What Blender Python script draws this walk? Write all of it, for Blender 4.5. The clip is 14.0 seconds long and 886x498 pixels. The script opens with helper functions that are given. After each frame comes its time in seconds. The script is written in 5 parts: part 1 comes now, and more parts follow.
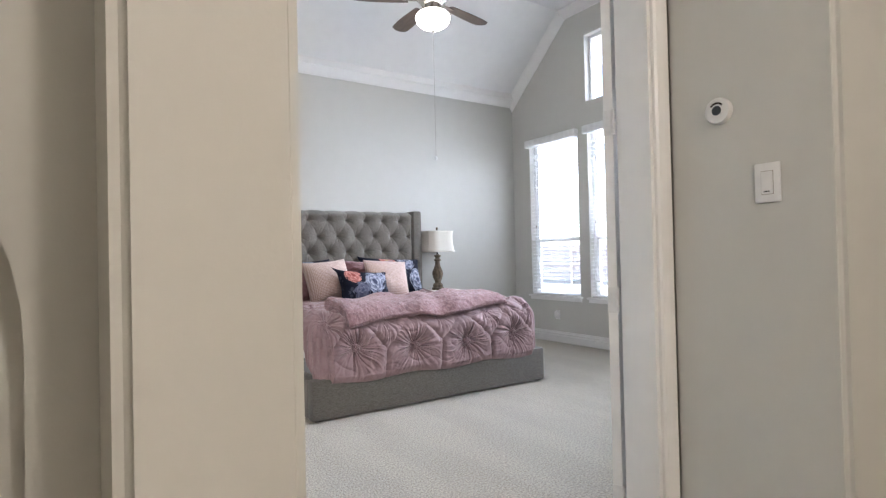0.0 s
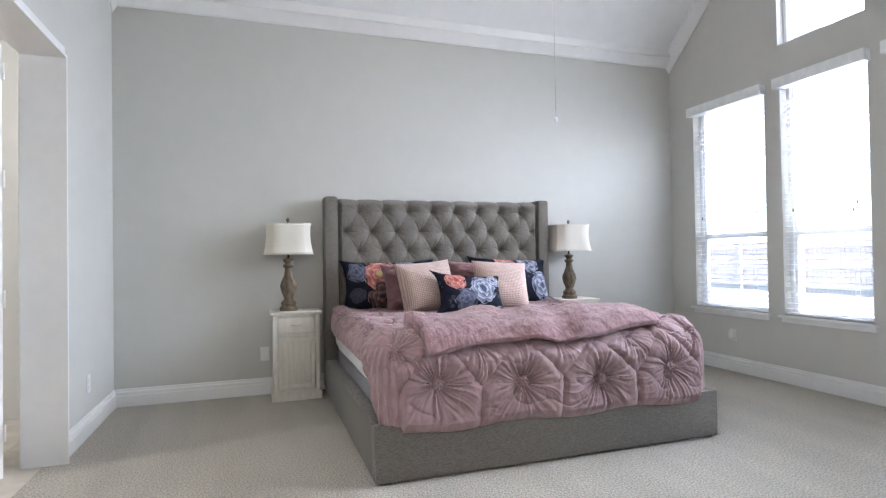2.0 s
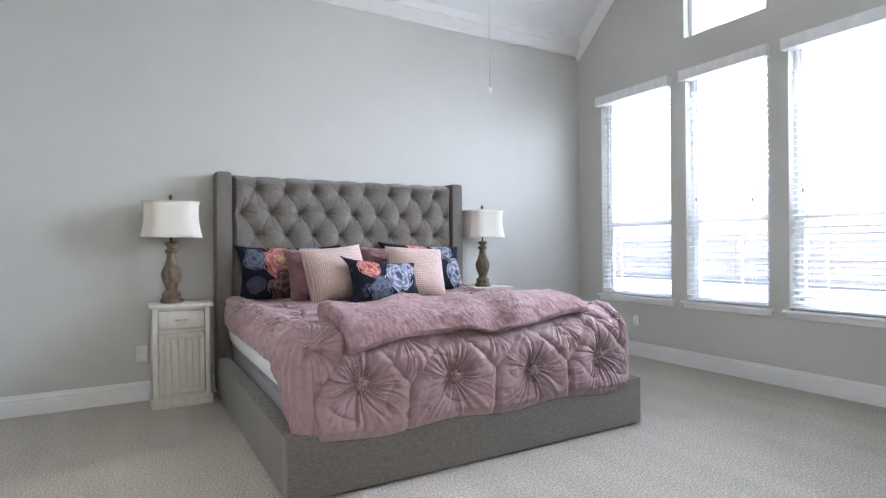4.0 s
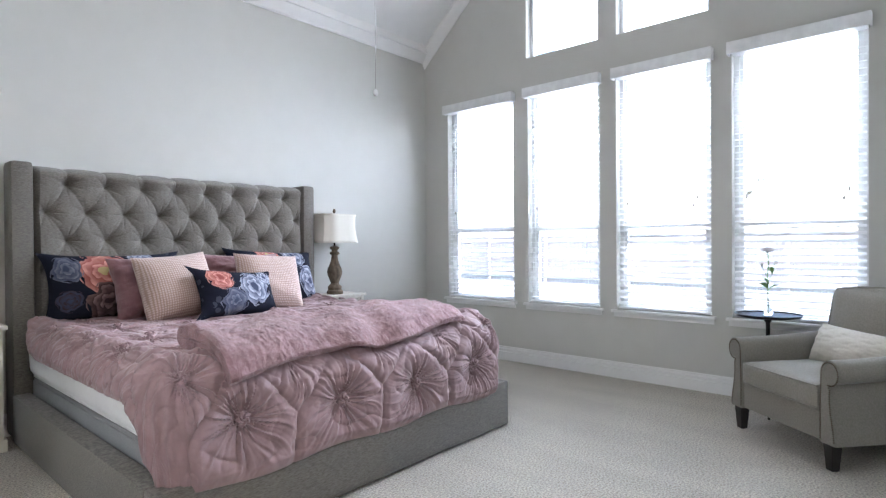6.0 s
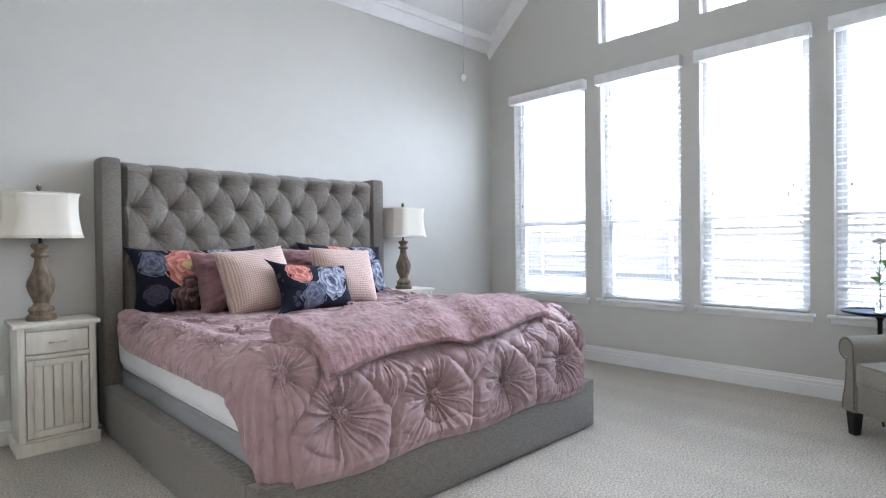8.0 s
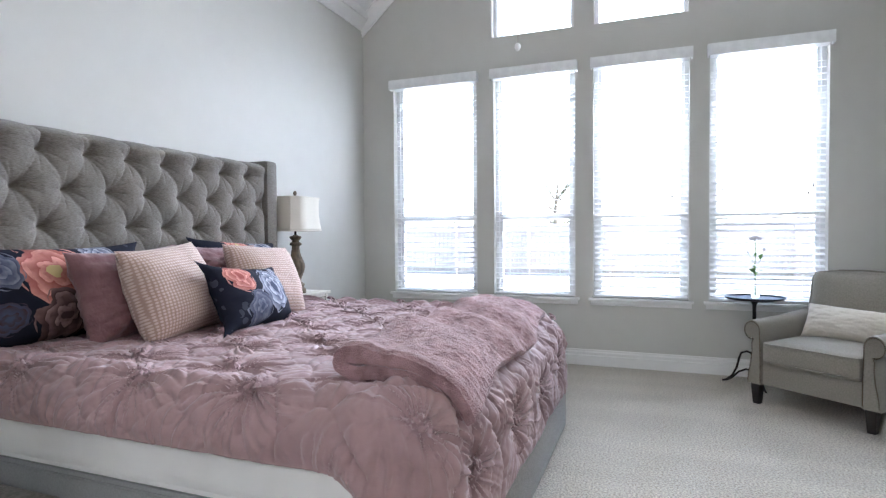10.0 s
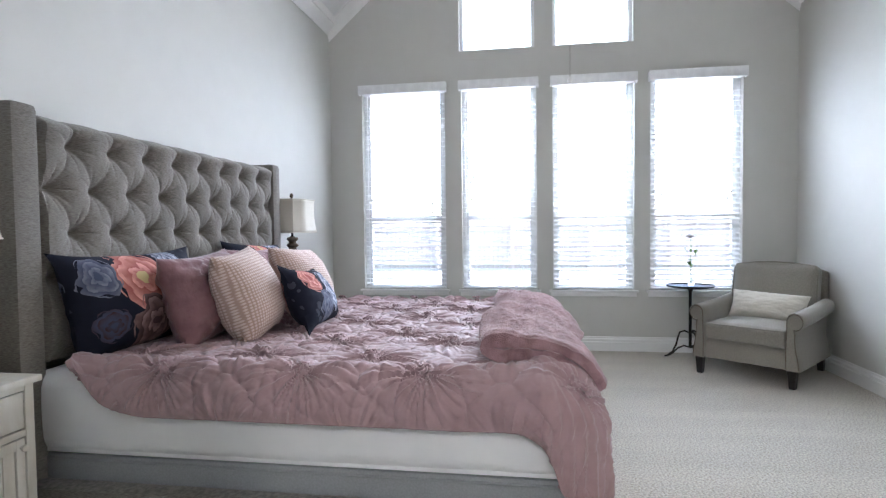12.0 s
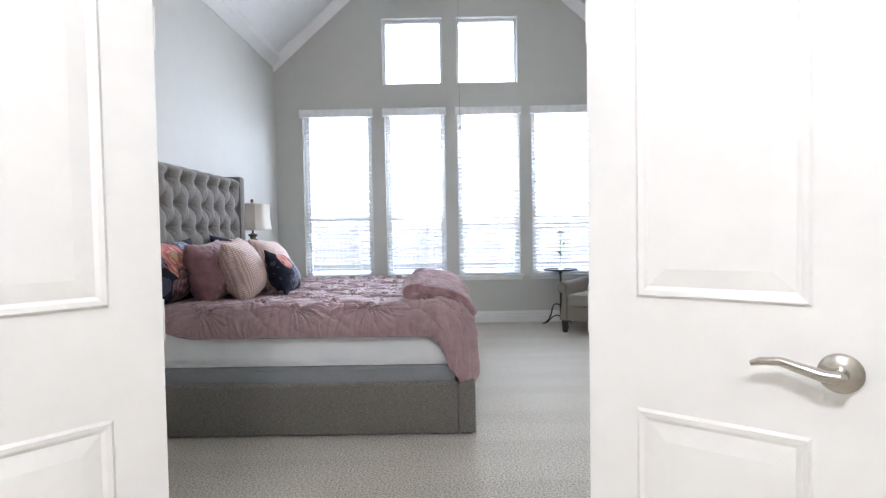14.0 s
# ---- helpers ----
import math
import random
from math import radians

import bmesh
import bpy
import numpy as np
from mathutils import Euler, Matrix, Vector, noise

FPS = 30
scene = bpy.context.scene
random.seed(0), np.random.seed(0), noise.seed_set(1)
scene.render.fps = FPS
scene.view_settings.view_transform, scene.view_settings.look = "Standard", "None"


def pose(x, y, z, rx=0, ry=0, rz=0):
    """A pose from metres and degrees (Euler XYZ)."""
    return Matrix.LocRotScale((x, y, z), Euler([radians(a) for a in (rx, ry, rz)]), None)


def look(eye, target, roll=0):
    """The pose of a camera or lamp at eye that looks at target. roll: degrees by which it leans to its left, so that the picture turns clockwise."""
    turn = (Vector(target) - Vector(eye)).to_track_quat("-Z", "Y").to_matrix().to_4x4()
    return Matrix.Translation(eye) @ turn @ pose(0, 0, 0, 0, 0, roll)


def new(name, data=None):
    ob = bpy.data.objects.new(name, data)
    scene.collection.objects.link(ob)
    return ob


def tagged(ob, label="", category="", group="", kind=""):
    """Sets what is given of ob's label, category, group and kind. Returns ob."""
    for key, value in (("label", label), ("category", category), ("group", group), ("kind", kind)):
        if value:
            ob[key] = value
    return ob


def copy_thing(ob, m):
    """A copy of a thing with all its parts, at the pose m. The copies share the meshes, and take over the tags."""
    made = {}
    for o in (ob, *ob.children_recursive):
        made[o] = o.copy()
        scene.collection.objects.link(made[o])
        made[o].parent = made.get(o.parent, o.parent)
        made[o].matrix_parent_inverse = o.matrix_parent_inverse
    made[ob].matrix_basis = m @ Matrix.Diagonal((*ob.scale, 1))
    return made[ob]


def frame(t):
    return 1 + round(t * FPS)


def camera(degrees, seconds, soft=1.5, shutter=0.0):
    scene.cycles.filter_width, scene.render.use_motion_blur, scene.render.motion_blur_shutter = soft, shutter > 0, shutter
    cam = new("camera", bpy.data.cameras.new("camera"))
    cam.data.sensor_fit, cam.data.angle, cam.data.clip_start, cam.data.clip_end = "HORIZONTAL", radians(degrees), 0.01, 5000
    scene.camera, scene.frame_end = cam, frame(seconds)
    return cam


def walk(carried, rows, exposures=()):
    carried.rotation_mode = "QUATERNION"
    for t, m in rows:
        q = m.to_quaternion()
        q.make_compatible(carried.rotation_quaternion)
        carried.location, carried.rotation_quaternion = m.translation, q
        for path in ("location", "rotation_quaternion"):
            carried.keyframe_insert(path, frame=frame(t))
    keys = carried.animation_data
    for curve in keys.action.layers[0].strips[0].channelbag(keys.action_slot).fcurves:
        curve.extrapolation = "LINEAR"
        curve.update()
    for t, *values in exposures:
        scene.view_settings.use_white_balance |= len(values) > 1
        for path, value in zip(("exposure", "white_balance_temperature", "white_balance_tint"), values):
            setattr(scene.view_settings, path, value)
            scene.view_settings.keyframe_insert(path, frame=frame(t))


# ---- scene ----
cam = camera(77.3, 14.0, soft=1.3)
EXPO = 3.31
PATH = [
    (0, (0.232, 0.871, 1.113), (1.338, 2.537, 1.140), -1.3),
    (0.5, (0.509, 1.102, 1.131), (1.426, 2.879, 1.160), -1.3),
    (1, (0.729, 1.333, 1.117), (1.503, 3.177, 1.144), -1.1),
    (1.5, (0.921, 1.552, 1.137), (1.574, 3.442, 1.164), -1.1),
    (2, (1.009, 1.794, 1.127), (1.649, 3.689, 1.157), -0.9),
    (4.5, (0.951, 2.263, 1.086), (2.120, 3.886, 1.066), -0.4),
    (5, (0.861, 2.387, 1.105), (2.210, 3.864, 1.085), -0.4),
    (5.5, (0.805, 2.468, 1.131), (2.275, 3.824, 1.110), -0.5),
    (6, (0.787, 2.501, 1.146), (2.292, 3.818, 1.130), -0.4),
    (6.5, (0.782, 2.490, 1.145), (2.281, 3.814, 1.129), -0.5),
    (7, (0.799, 2.410, 1.135), (2.125, 3.907, 1.117), -0.8),
    (9.5, (0.472, 3.728, 1.118), (2.211, 4.716, 1.070), -0.4),
    (10, (0.405, 4.024, 1.138), (2.275, 4.731, 1.086), -0.4),
    (10.5, (0.388, 4.352, 1.148), (2.322, 4.859, 1.095), -0.6),
    (11, (0.314, 4.586, 1.180), (2.270, 4.997, 1.111), -0.7),
    (11.5, (0.162, 4.729, 1.206), (2.131, 5.074, 1.140), -0.6),
    (12, (-0.134, 4.737, 1.185), (1.841, 5.041, 1.113), -0.7),
    (12.5, (-0.463, 4.791, 1.145), (1.519, 5.048, 1.077), -0.8),
    (13, (-0.823, 4.764, 1.138), (1.165, 4.970, 1.072), -0.8),
    (13.5, (-1.152, 4.696, 1.140), (0.843, 4.826, 1.070), -0.9),
    (14, (-1.472, 4.635, 1.128), (0.527, 4.653, 1.064), -1.0),
]
walk(cam, [(t, look(eye, target, roll)) for t, eye, target, roll in PATH], [(0.0, EXPO, 5960, 13), (2.0, EXPO, 5900, 13), (5.0, EXPO + 0.05, 5780, 12), (9.5, EXPO + 0.07, 5780, 12), (14.0, EXPO + 0.03, 5790, 12)])

# ---- world and light ----
SKY_W = 4.9
world = bpy.data.worlds.new("sky")
scene.world = world
world.use_nodes = True
wn, wl = world.node_tree.nodes, world.node_tree.links
sky = wn.new("ShaderNodeTexSky")
sky.sky_type, sky.sun_disc = "NISHITA", False
sky.sun_elevation, sky.sun_rotation = radians(42), radians(150)
sky.air_density, sky.dust_density = 1.0, 1.0
wn["Background"].inputs[1].default_value = 0.10
wl.new(sky.outputs[0], wn["Background"].inputs[0])

sun = new("sun", bpy.data.lights.new("sun", "SUN"))
sun.data.energy, sun.data.angle, sun.data.color = 2.2, radians(15), (1.0, 0.96, 0.9)
sun.matrix_world = look((6.0, -10.0, 14.0), (8.0, 3.0, 0.0))


def area_lamp(name, at, target, sx, sy, watts, colour):
    ob = new(name, bpy.data.lights.new(name, "AREA"))
    ob.data.shape, ob.data.size, ob.data.size_y = "RECTANGLE", sx, sy
    ob.data.energy, ob.data.color = watts, colour
    ob.data.spread = radians(135)
    ob.matrix_world = look(at, target)
    return ob


def point_lamp(name, at, watts, colour, radius):
    ob = new(name, bpy.data.lights.new(name, "POINT"))
    ob.data.energy, ob.data.color, ob.data.shadow_soft_size = watts, colour, radius
    ob.location = at
    return ob


# sky light standing just outside the window openings, tipped down like the sky above
for y0, y1, zc, gain in ((5.49, 6.43, 2.34, 0.5), (4.60, 5.43, 2.34, 1.3), (3.69, 4.55, 2.34, 1.4), (2.73, 3.65, 2.34, 0.95), (4.61, 5.45, 3.36, 0.4), (3.70, 4.54, 3.36, 0.5)):
    area_lamp("window_sky", (5.78, (y0 + y1) / 2, zc), (3.78, (y0 + y1) / 2, zc - 1.9), y1 - y0, 0.96, SKY_W * gain, (0.865, 0.922, 1.0))
point_lamp("hall_ceiling_bulb", (0.75, -0.65, 2.45), 7.4, (1.0, 0.865, 0.71), 0.09)
point_lamp("bath_ceiling_bulb", (-1.9, 4.9, 2.5), 10.0, (1.0, 0.945, 0.89), 0.12)
point_lamp("fan_bulb", (2.617, 4.533, 2.99), 1.5, (1.0, 0.93, 0.83), 0.05)


# ---- materials ----
def mat(name, c1, c2=None, rough=0.6, metal=0.0, scale=30.0, bump=0.15, bscale=None, dist=0.002, sheen=0.0, stretch=(1, 1, 1), big=0.12, spec=0.5, coat=0.0):
    """Two-colour grain, a slower large-scale variation, and a fine relief."""
    m = bpy.data.materials.new(name)
    m.use_nodes = True
    n, l = m.node_tree.nodes, m.node_tree.links
    p = n["Principled BSDF"]
    tc, mp = n.new("ShaderNodeTexCoord"), n.new("ShaderNodeMapping")
    mp.inputs["Scale"].default_value = stretch
    l.new(tc.outputs["Object"], mp.inputs[0])
    a, b = n.new("ShaderNodeTexNoise"), n.new("ShaderNodeTexNoise")
    a.inputs["Scale"].default_value, a.inputs["Detail"].default_value = scale, 5
    b.inputs["Scale"].default_value, b.inputs["Detail"].default_value = 1.7, 3
    l.new(mp.outputs[0], a.inputs[0])
    l.new(tc.outputs["Object"], b.inputs[0])
    r = n.new("ShaderNodeValToRGB")
    c2 = c2 or tuple(x * 0.9 for x in c1)
    r.color_ramp.elements[0].position, r.color_ramp.elements[1].position = 0.35, 0.65
    r.color_ramp.elements[0].color, r.color_ramp.elements[1].color = (*c2, 1), (*c1, 1)
    l.new(a.outputs[0], r.inputs[0])
    mr = n.new("ShaderNodeMapRange")
    mr.inputs[3].default_value, mr.inputs[4].default_value = 1 - big, 1 + big
    l.new(b.outputs[0], mr.inputs[0])
    mx = n.new("ShaderNodeMix")
    mx.data_type, mx.blend_type = "RGBA", "MULTIPLY"
    mx.inputs[0].default_value = 1.0
    l.new(r.outputs[0], mx.inputs[6])
    l.new(mr.outputs[0], mx.inputs[7])
    l.new(mx.outputs[2], p.inputs["Base Color"])
    p.inputs["Roughness"].default_value, p.inputs["Metallic"].default_value = rough, metal
    p.inputs["Specular IOR Level"].default_value = spec
    p.inputs["Sheen Weight"].default_value = sheen
    p.inputs["Coat Weight"].default_value = coat
    if bump:
        c, bp = n.new("ShaderNodeTexNoise"), n.new("ShaderNodeBump")
        c.inputs["Scale"].default_value, c.inputs["Detail"].default_value = bscale or scale * 2, 4
        l.new(mp.outputs[0], c.inputs[0])
        l.new(c.outputs[0], bp.inputs["Height"])
        bp.inputs["Strength"].default_value, bp.inputs["Distance"].default_value = bump, dist
        l.new(bp.outputs[0], p.inputs["Normal"])
    return m


M_WALL = mat("wall_paint", (0.575, 0.565, 0.525), (0.565, 0.555, 0.515), rough=0.75, scale=8, bump=0.25, bscale=140, dist=0.001, big=0.02, spec=0.3)
M_CEIL = mat("ceiling_paint", (0.80, 0.80, 0.79), (0.78, 0.78, 0.77), rough=0.8, scale=8, bump=0.25, bscale=120, dist=0.001, big=0.02, spec=0.2)
M_TRIM = mat("trim_paint", (0.82, 0.81, 0.79), (0.80, 0.79, 0.77), rough=0.35, scale=12, bump=0.08, bscale=60, dist=0.001, big=0.02)
M_CARPET = mat("carpet", (0.62, 0.565, 0.47), (0.30, 0.268, 0.215), rough=0.95, scale=100, bump=1.0, bscale=105, dist=0.014, sheen=0.3, big=0.06, spec=0.1)
nt = M_CARPET.node_tree
for node in nt.nodes:
    if node.type == "VALTORGB":
        node.color_ramp.elements[0].position, node.color_ramp.elements[1].position = 0.37, 0.63
cn, cl_ = nt.nodes, nt.links
cmap, cnz, cmr, cmx = cn.new("ShaderNodeMapping"), cn.new("ShaderNodeTexNoise"), cn.new("ShaderNodeMapRange"), cn.new("ShaderNodeMix")
cmap.inputs["Rotation"].default_value, cmap.inputs["Scale"].default_value = (0, 0, radians(28)), (4.5, 0.55, 1)
ctc = cn.new("ShaderNodeTexCoord")
cl_.new(ctc.outputs["Object"], cmap.inputs[0])
cl_.new(cmap.outputs[0], cnz.inputs[0])
cnz.inputs["Scale"].default_value, cnz.inputs["Detail"].default_value = 1.0, 1
cmr.inputs[1].default_value, cmr.inputs[2].default_value, cmr.inputs[3].default_value, cmr.inputs[4].default_value = 0.42, 0.58, 0.945, 1.03
cl_.new(cnz.outputs[0], cmr.inputs[0])
cmx.data_type, cmx.blend_type, cmx.inputs[0].default_value = "RGBA", "MULTIPLY", 1.0
base_in = cn["Principled BSDF"].inputs["Base Color"]
cl_.new(base_in.links[0].from_socket, cmx.inputs[6])
cl_.new(cmr.outputs[0], cmx.inputs[7])
cl_.new(cmx.outputs[2], base_in)
M_TILE = mat("stone_tile", (0.62, 0.56, 0.47), (0.52, 0.46, 0.38), rough=0.35, scale=6, bump=0.05, big=0.08)
M_GROUT = mat("grout", (0.42, 0.38, 0.33), rough=0.9, scale=80)
M_VINYL = mat("window_vinyl", (0.82, 0.82, 0.81), rough=0.4, scale=15, bump=0.03, big=0.02)
M_SLAT = mat("blind_slat", (0.84, 0.84, 0.83), rough=0.45, scale=15, bump=0.03, big=0.02)
M_GREY = mat("grey_linen", (0.215, 0.196, 0.168), (0.118, 0.107, 0.091), rough=0.9, scale=210, bump=0.5, bscale=320, dist=0.0015, sheen=0.2, stretch=(0.30, 0.30, 2.4), big=0.06, spec=0.2)
M_BOX = mat("box_spring_cloth", (0.30, 0.303, 0.306), (0.262, 0.265, 0.268), rough=0.9, scale=150, bump=0.3, big=0.04)
M_SHEET = mat("white_sheet", (0.80, 0.79, 0.78), (0.76, 0.75, 0.74), rough=0.85, scale=6, bump=0.35, bscale=9, dist=0.012, big=0.03, sheen=0.2)
M_DUVET = mat("mauve_duvet", (0.335, 0.218, 0.224), (0.297, 0.189, 0.195), rough=0.70, scale=14, bump=0.35, bscale=34, dist=0.005, sheen=0.25, big=0.06)
M_THROW = mat("mauve_plush", (0.40, 0.245, 0.254), (0.245, 0.14, 0.148), rough=0.95, scale=24, bump=0.9, bscale=200, dist=0.007, sheen=0.35, big=0.22, spec=0.1)
M_BLACK = mat("dark_stained_wood", (0.018, 0.014, 0.012), rough=0.4, scale=20)
M_IRON = mat("dark_iron", (0.035, 0.032, 0.03), (0.02, 0.018, 0.016), rough=0.5, metal=0.7, scale=60)
M_NICKEL = mat("brushed_nickel", (0.55, 0.52, 0.48), (0.48, 0.45, 0.41), rough=0.25, metal=1.0, scale=80, bump=0.02)
M_HINGE = mat("painted_hinge", (0.78, 0.77, 0.75), rough=0.4, scale=40, bump=0.05)
M_STAND = mat("distressed_white_wood", (0.74, 0.71, 0.64), (0.66, 0.62, 0.53), rough=0.5, scale=25, bump=0.2, stretch=(1, 1, 0.2), big=0.05)
M_LAMPWOOD = mat("weathered_brown_resin", (0.23, 0.175, 0.115), (0.105, 0.078, 0.05), rough=0.7, scale=40, bump=0.5, bscale=60, dist=0.003, stretch=(1, 1, 0.35))
M_SHADE = mat("cream_lamp_shade", (0.72, 0.68, 0.59), (0.69, 0.65, 0.56), rough=0.9, scale=200, bump=0.2, big=0.03)
M_PLASTIC = mat("white_plastic", (0.80, 0.79, 0.77), rough=0.35, scale=20, bump=0.0, big=0.01)
M_FENCE = mat("cedar_fence", (0.47, 0.405, 0.375), (0.33, 0.28, 0.262), rough=0.9, scale=12, bump=0.4, stretch=(3, 3, 0.4))
M_PATIO = mat("patio_concrete", (0.50, 0.48, 0.45), (0.42, 0.40, 0.37), rough=0.9, scale=12, bump=0.3)
M_GRASS = mat("lawn", (0.10, 0.14, 0.05), (0.06, 0.09, 0.03), rough=0.95, scale=30, bump=0.8, dist=0.02)
M_LEAF = mat("leaf_green", (0.17, 0.20, 0.11), (0.12, 0.15, 0.08), rough=0.6, scale=10)
M_BARK = mat("bark", (0.24, 0.19, 0.15), (0.16, 0.125, 0.095), rough=0.95, scale=20, bump=0.8)


def glass(name, tint=(1, 1, 1), rough=0.0):
    m = bpy.data.materials.new(name)
    m.use_nodes = True
    p = m.node_tree.nodes["Principled BSDF"]
    p.inputs["Base Color"].default_value = (*tint, 1)
    p.inputs["Transmission Weight"].default_value = 1.0
    p.inputs["Roughness"].default_value, p.inputs["IOR"].default_value = rough, 1.45
    return m


def glow(name, colour, strength):
    m = bpy.data.materials.new(name)
    m.use_nodes = True
    p = m.node_tree.nodes["Principled BSDF"]
    p.inputs["Base Color"].default_value = (0.8, 0.8, 0.78, 1)
    p.inputs["Emission Color"].default_value = (*colour, 1)
    p.inputs["Emission Strength"].default_value = strength
    return m


M_GLASS = glass("window_glass")
M_GLOBE = glow("lit_opal_glass", (1.0, 0.92, 0.8), 1.8)


# ---- mesh helpers ----
def box(bm, x0, x1, y0, y1, z0, z1, bevel=0.0):
    r = bmesh.ops.create_cube(bm, size=1.0, matrix=Matrix.LocRotScale(((x0 + x1) / 2, (y0 + y1) / 2, (z0 + z1) / 2), None, (abs(x1 - x0), abs(y1 - y0), abs(z1 - z0))))
    if bevel:
        es = list({e for v in r["verts"] for e in v.link_edges})
        bmesh.ops.bevel(bm, geom=es, offset=bevel, segments=2, affect="EDGES", profile=0.6)


def finish(name, bm, material, smooth=False):
    me = bpy.data.meshes.new(name)
    bmesh.ops.recalc_face_normals(bm, faces=bm.faces)
    bm.to_mesh(me)
    bm.free()
    me.materials.append(material)
    if smooth:
        me.polygons.foreach_set("use_smooth", [True] * len(me.polygons))
        me.set_sharp_from_angle(angle=radians(42))
    return new(name, me)


def part(name, bm, material, parent, label="", smooth=False):
    ob = finish(name, bm, material, smooth)
    ob.parent = parent
    if label:
        tagged(ob, label)
    return ob


def share(name, mesh, parent, at, rot=(0, 0, 0)):
    ob = new(name, mesh)
    ob.parent = parent
    ob.location, ob.rotation_euler = at, rot
    return ob


def thing(name, at, label, category, group="", kind="", rz=0.0):
    ob = new(name)
    ob.empty_display_size = 0.1
    ob.location, ob.rotation_euler = at, (0, 0, radians(rz))
    return tagged(ob, label, category, group, kind)


def boxpart(name, dims, material, parent, bevel=0.0, label=""):
    bm = bmesh.new()
    box(bm, *dims, bevel)
    return part(name, bm, material, parent, label, smooth=bevel > 0)


def structure(name, bm, material, label, category, smooth=False):
    return tagged(finish(name, bm, material, smooth), label, category, kind="structure")


def strip(bm, prof, path, frames, closed=True):
    """Sweeps a 2D profile along a path; frames gives the two axes at each point."""
    rings = []
    for c, (ax, ay) in zip(path, frames):
        rings.append([bm.verts.new(Vector(c) + Vector(ax) * u + Vector(ay) * v) for u, v in prof])
    k = len(prof)
    for a, b in zip(rings, rings[1:]):
        for i in range(k if closed else k - 1):
            bm.faces.new((a[i], a[(i + 1) % k], b[(i + 1) % k], b[i]))
    if closed:
        bm.faces.new(rings[0])
        bm.faces.new(rings[-1][::-1])


def lathe(bm, prof, seg=28, at=(0, 0, 0)):
    rings = []
    for r, z in prof:
        rings.append([bm.verts.new((at[0] + r * math.cos(2 * math.pi * i / seg), at[1] + r * math.sin(2 * math.pi * i / seg), at[2] + z)) for i in range(seg)])
    for a, b in zip(rings, rings[1:]):
        for i in range(seg):
            bm.faces.new((a[i], a[(i + 1) % seg], b[(i + 1) % seg], b[i]))
    bm.faces.new(rings[0][::-1])
    bm.faces.new(rings[-1])


def tube(bm, pts, radius, seg=10):
    pts = [Vector(p) for p in pts]
    fr, ref = [], Vector((0, 0, 1))
    for i, p in enumerate(pts):
        d = (pts[min(i + 1, len(pts) - 1)] - pts[max(i - 1, 0)]).normalized()
        if abs(d.dot(ref)) > 0.95:
            ref = Vector((1, 0, 0)) if abs(d.x) < 0.9 else Vector((0, 1, 0))
        a = d.cross(ref).normalized()
        fr.append((a, a.cross(d).normalized()))
    rad = radius if isinstance(radius, (list, tuple)) else [radius] * len(pts)
    rings = [[bm.verts.new(p + a * (r * math.cos(2 * math.pi * i / seg)) + b * (r * math.sin(2 * math.pi * i / seg))) for i in range(seg)] for p, (a, b), r in zip(pts, fr, rad)]
    for a, b in zip(rings, rings[1:]):
        for i in range(seg):
            bm.faces.new((a[i], a[(i + 1) % seg], b[(i + 1) % seg], b[i]))
    bm.faces.new(rings[0][::-1])
    bm.faces.new(rings[-1])


def sheet(bm, grid):
    rows = [[bm.verts.new(p) for p in row] for row in grid]
    for a, b in zip(rows, rows[1:]):
        for i in range(len(a) - 1):
            bm.faces.new((a[i], a[i + 1], b[i + 1], b[i]))


# ---- plan ----
WX, EX, SY, NY = -0.05, 5.32, 2.328, 6.72
ENT_Y, JOG_X = 2.14, 2.62
EAVE, FLAT, SLOPE = 3.235, 4.12, 0.89
RUN = (FLAT - EAVE) / SLOPE
DOOR_H = 2.31
BATH_Y0, BATH_Y1 = 4.21, 5.45
WW = -0.22
ENT_X0, ENT_X1 = 0.545, 1.835


def panel_wall(bm, axis, at0, at1, u0, u1, z0, z1, holes):
    """A wall of real thickness with openings; axis 'x': runs along y at x in at0..at1."""
    us = sorted({u0, u1, *[h[0] for h in holes], *[h[1] for h in holes]})
    zs = sorted({z0, z1, *[h[2] for h in holes], *[h[3] for h in holes]})
    for a, b in zip(us, us[1:]):
        for c, d in zip(zs, zs[1:]):
            if any(h[0] <= a and b <= h[1] and h[2] <= c and d <= h[3] for h in holes):
                continue
            if axis == "x":
                box(bm, at0, at1, a, b, c, d)
            else:
                box(bm, a, b, at0, at1, c, d)
    bmesh.ops.remove_doubles(bm, verts=bm.verts, dist=1e-5)
    seen = {}
    for f in bm.faces:
        seen.setdefault(tuple(round(k, 4) for k in f.calc_center_median()), []).append(f)
    bmesh.ops.delete(bm, geom=[f for fs in seen.values() if len(fs) > 1 for f in fs], context="FACES")


WINDOWS = [(5.542, 6.387), (4.65, 5.382), (3.744, 4.50), (2.789, 3.60)]
UPPERS = [(4.665, 5.395), (3.755, 4.495)]
WZ0, WZ1, UZ0, UZ1 = 0.585, 2.592, 2.918, 3.715
ET = 0.16
bm = bmesh.new()
panel_wall(bm, "x", EX, EX + ET, ENT_Y - 0.13, NY + 0.13, -0.3, 4.35, [(a, b, WZ0, WZ1) for a, b in WINDOWS] + [(a, b, UZ0, UZ1) for a, b in UPPERS])
structure("wall_east", bm, M_WALL, "pale grey painted gable wall with six windows", "wall")
bm = bmesh.new()
panel_wall(bm, "y", NY, NY + 0.13, WW, EX, -0.3, 4.35, [])
structure("wall_north", bm, M_WALL, "pale grey painted wall behind the bed", "wall")
bm = bmesh.new()
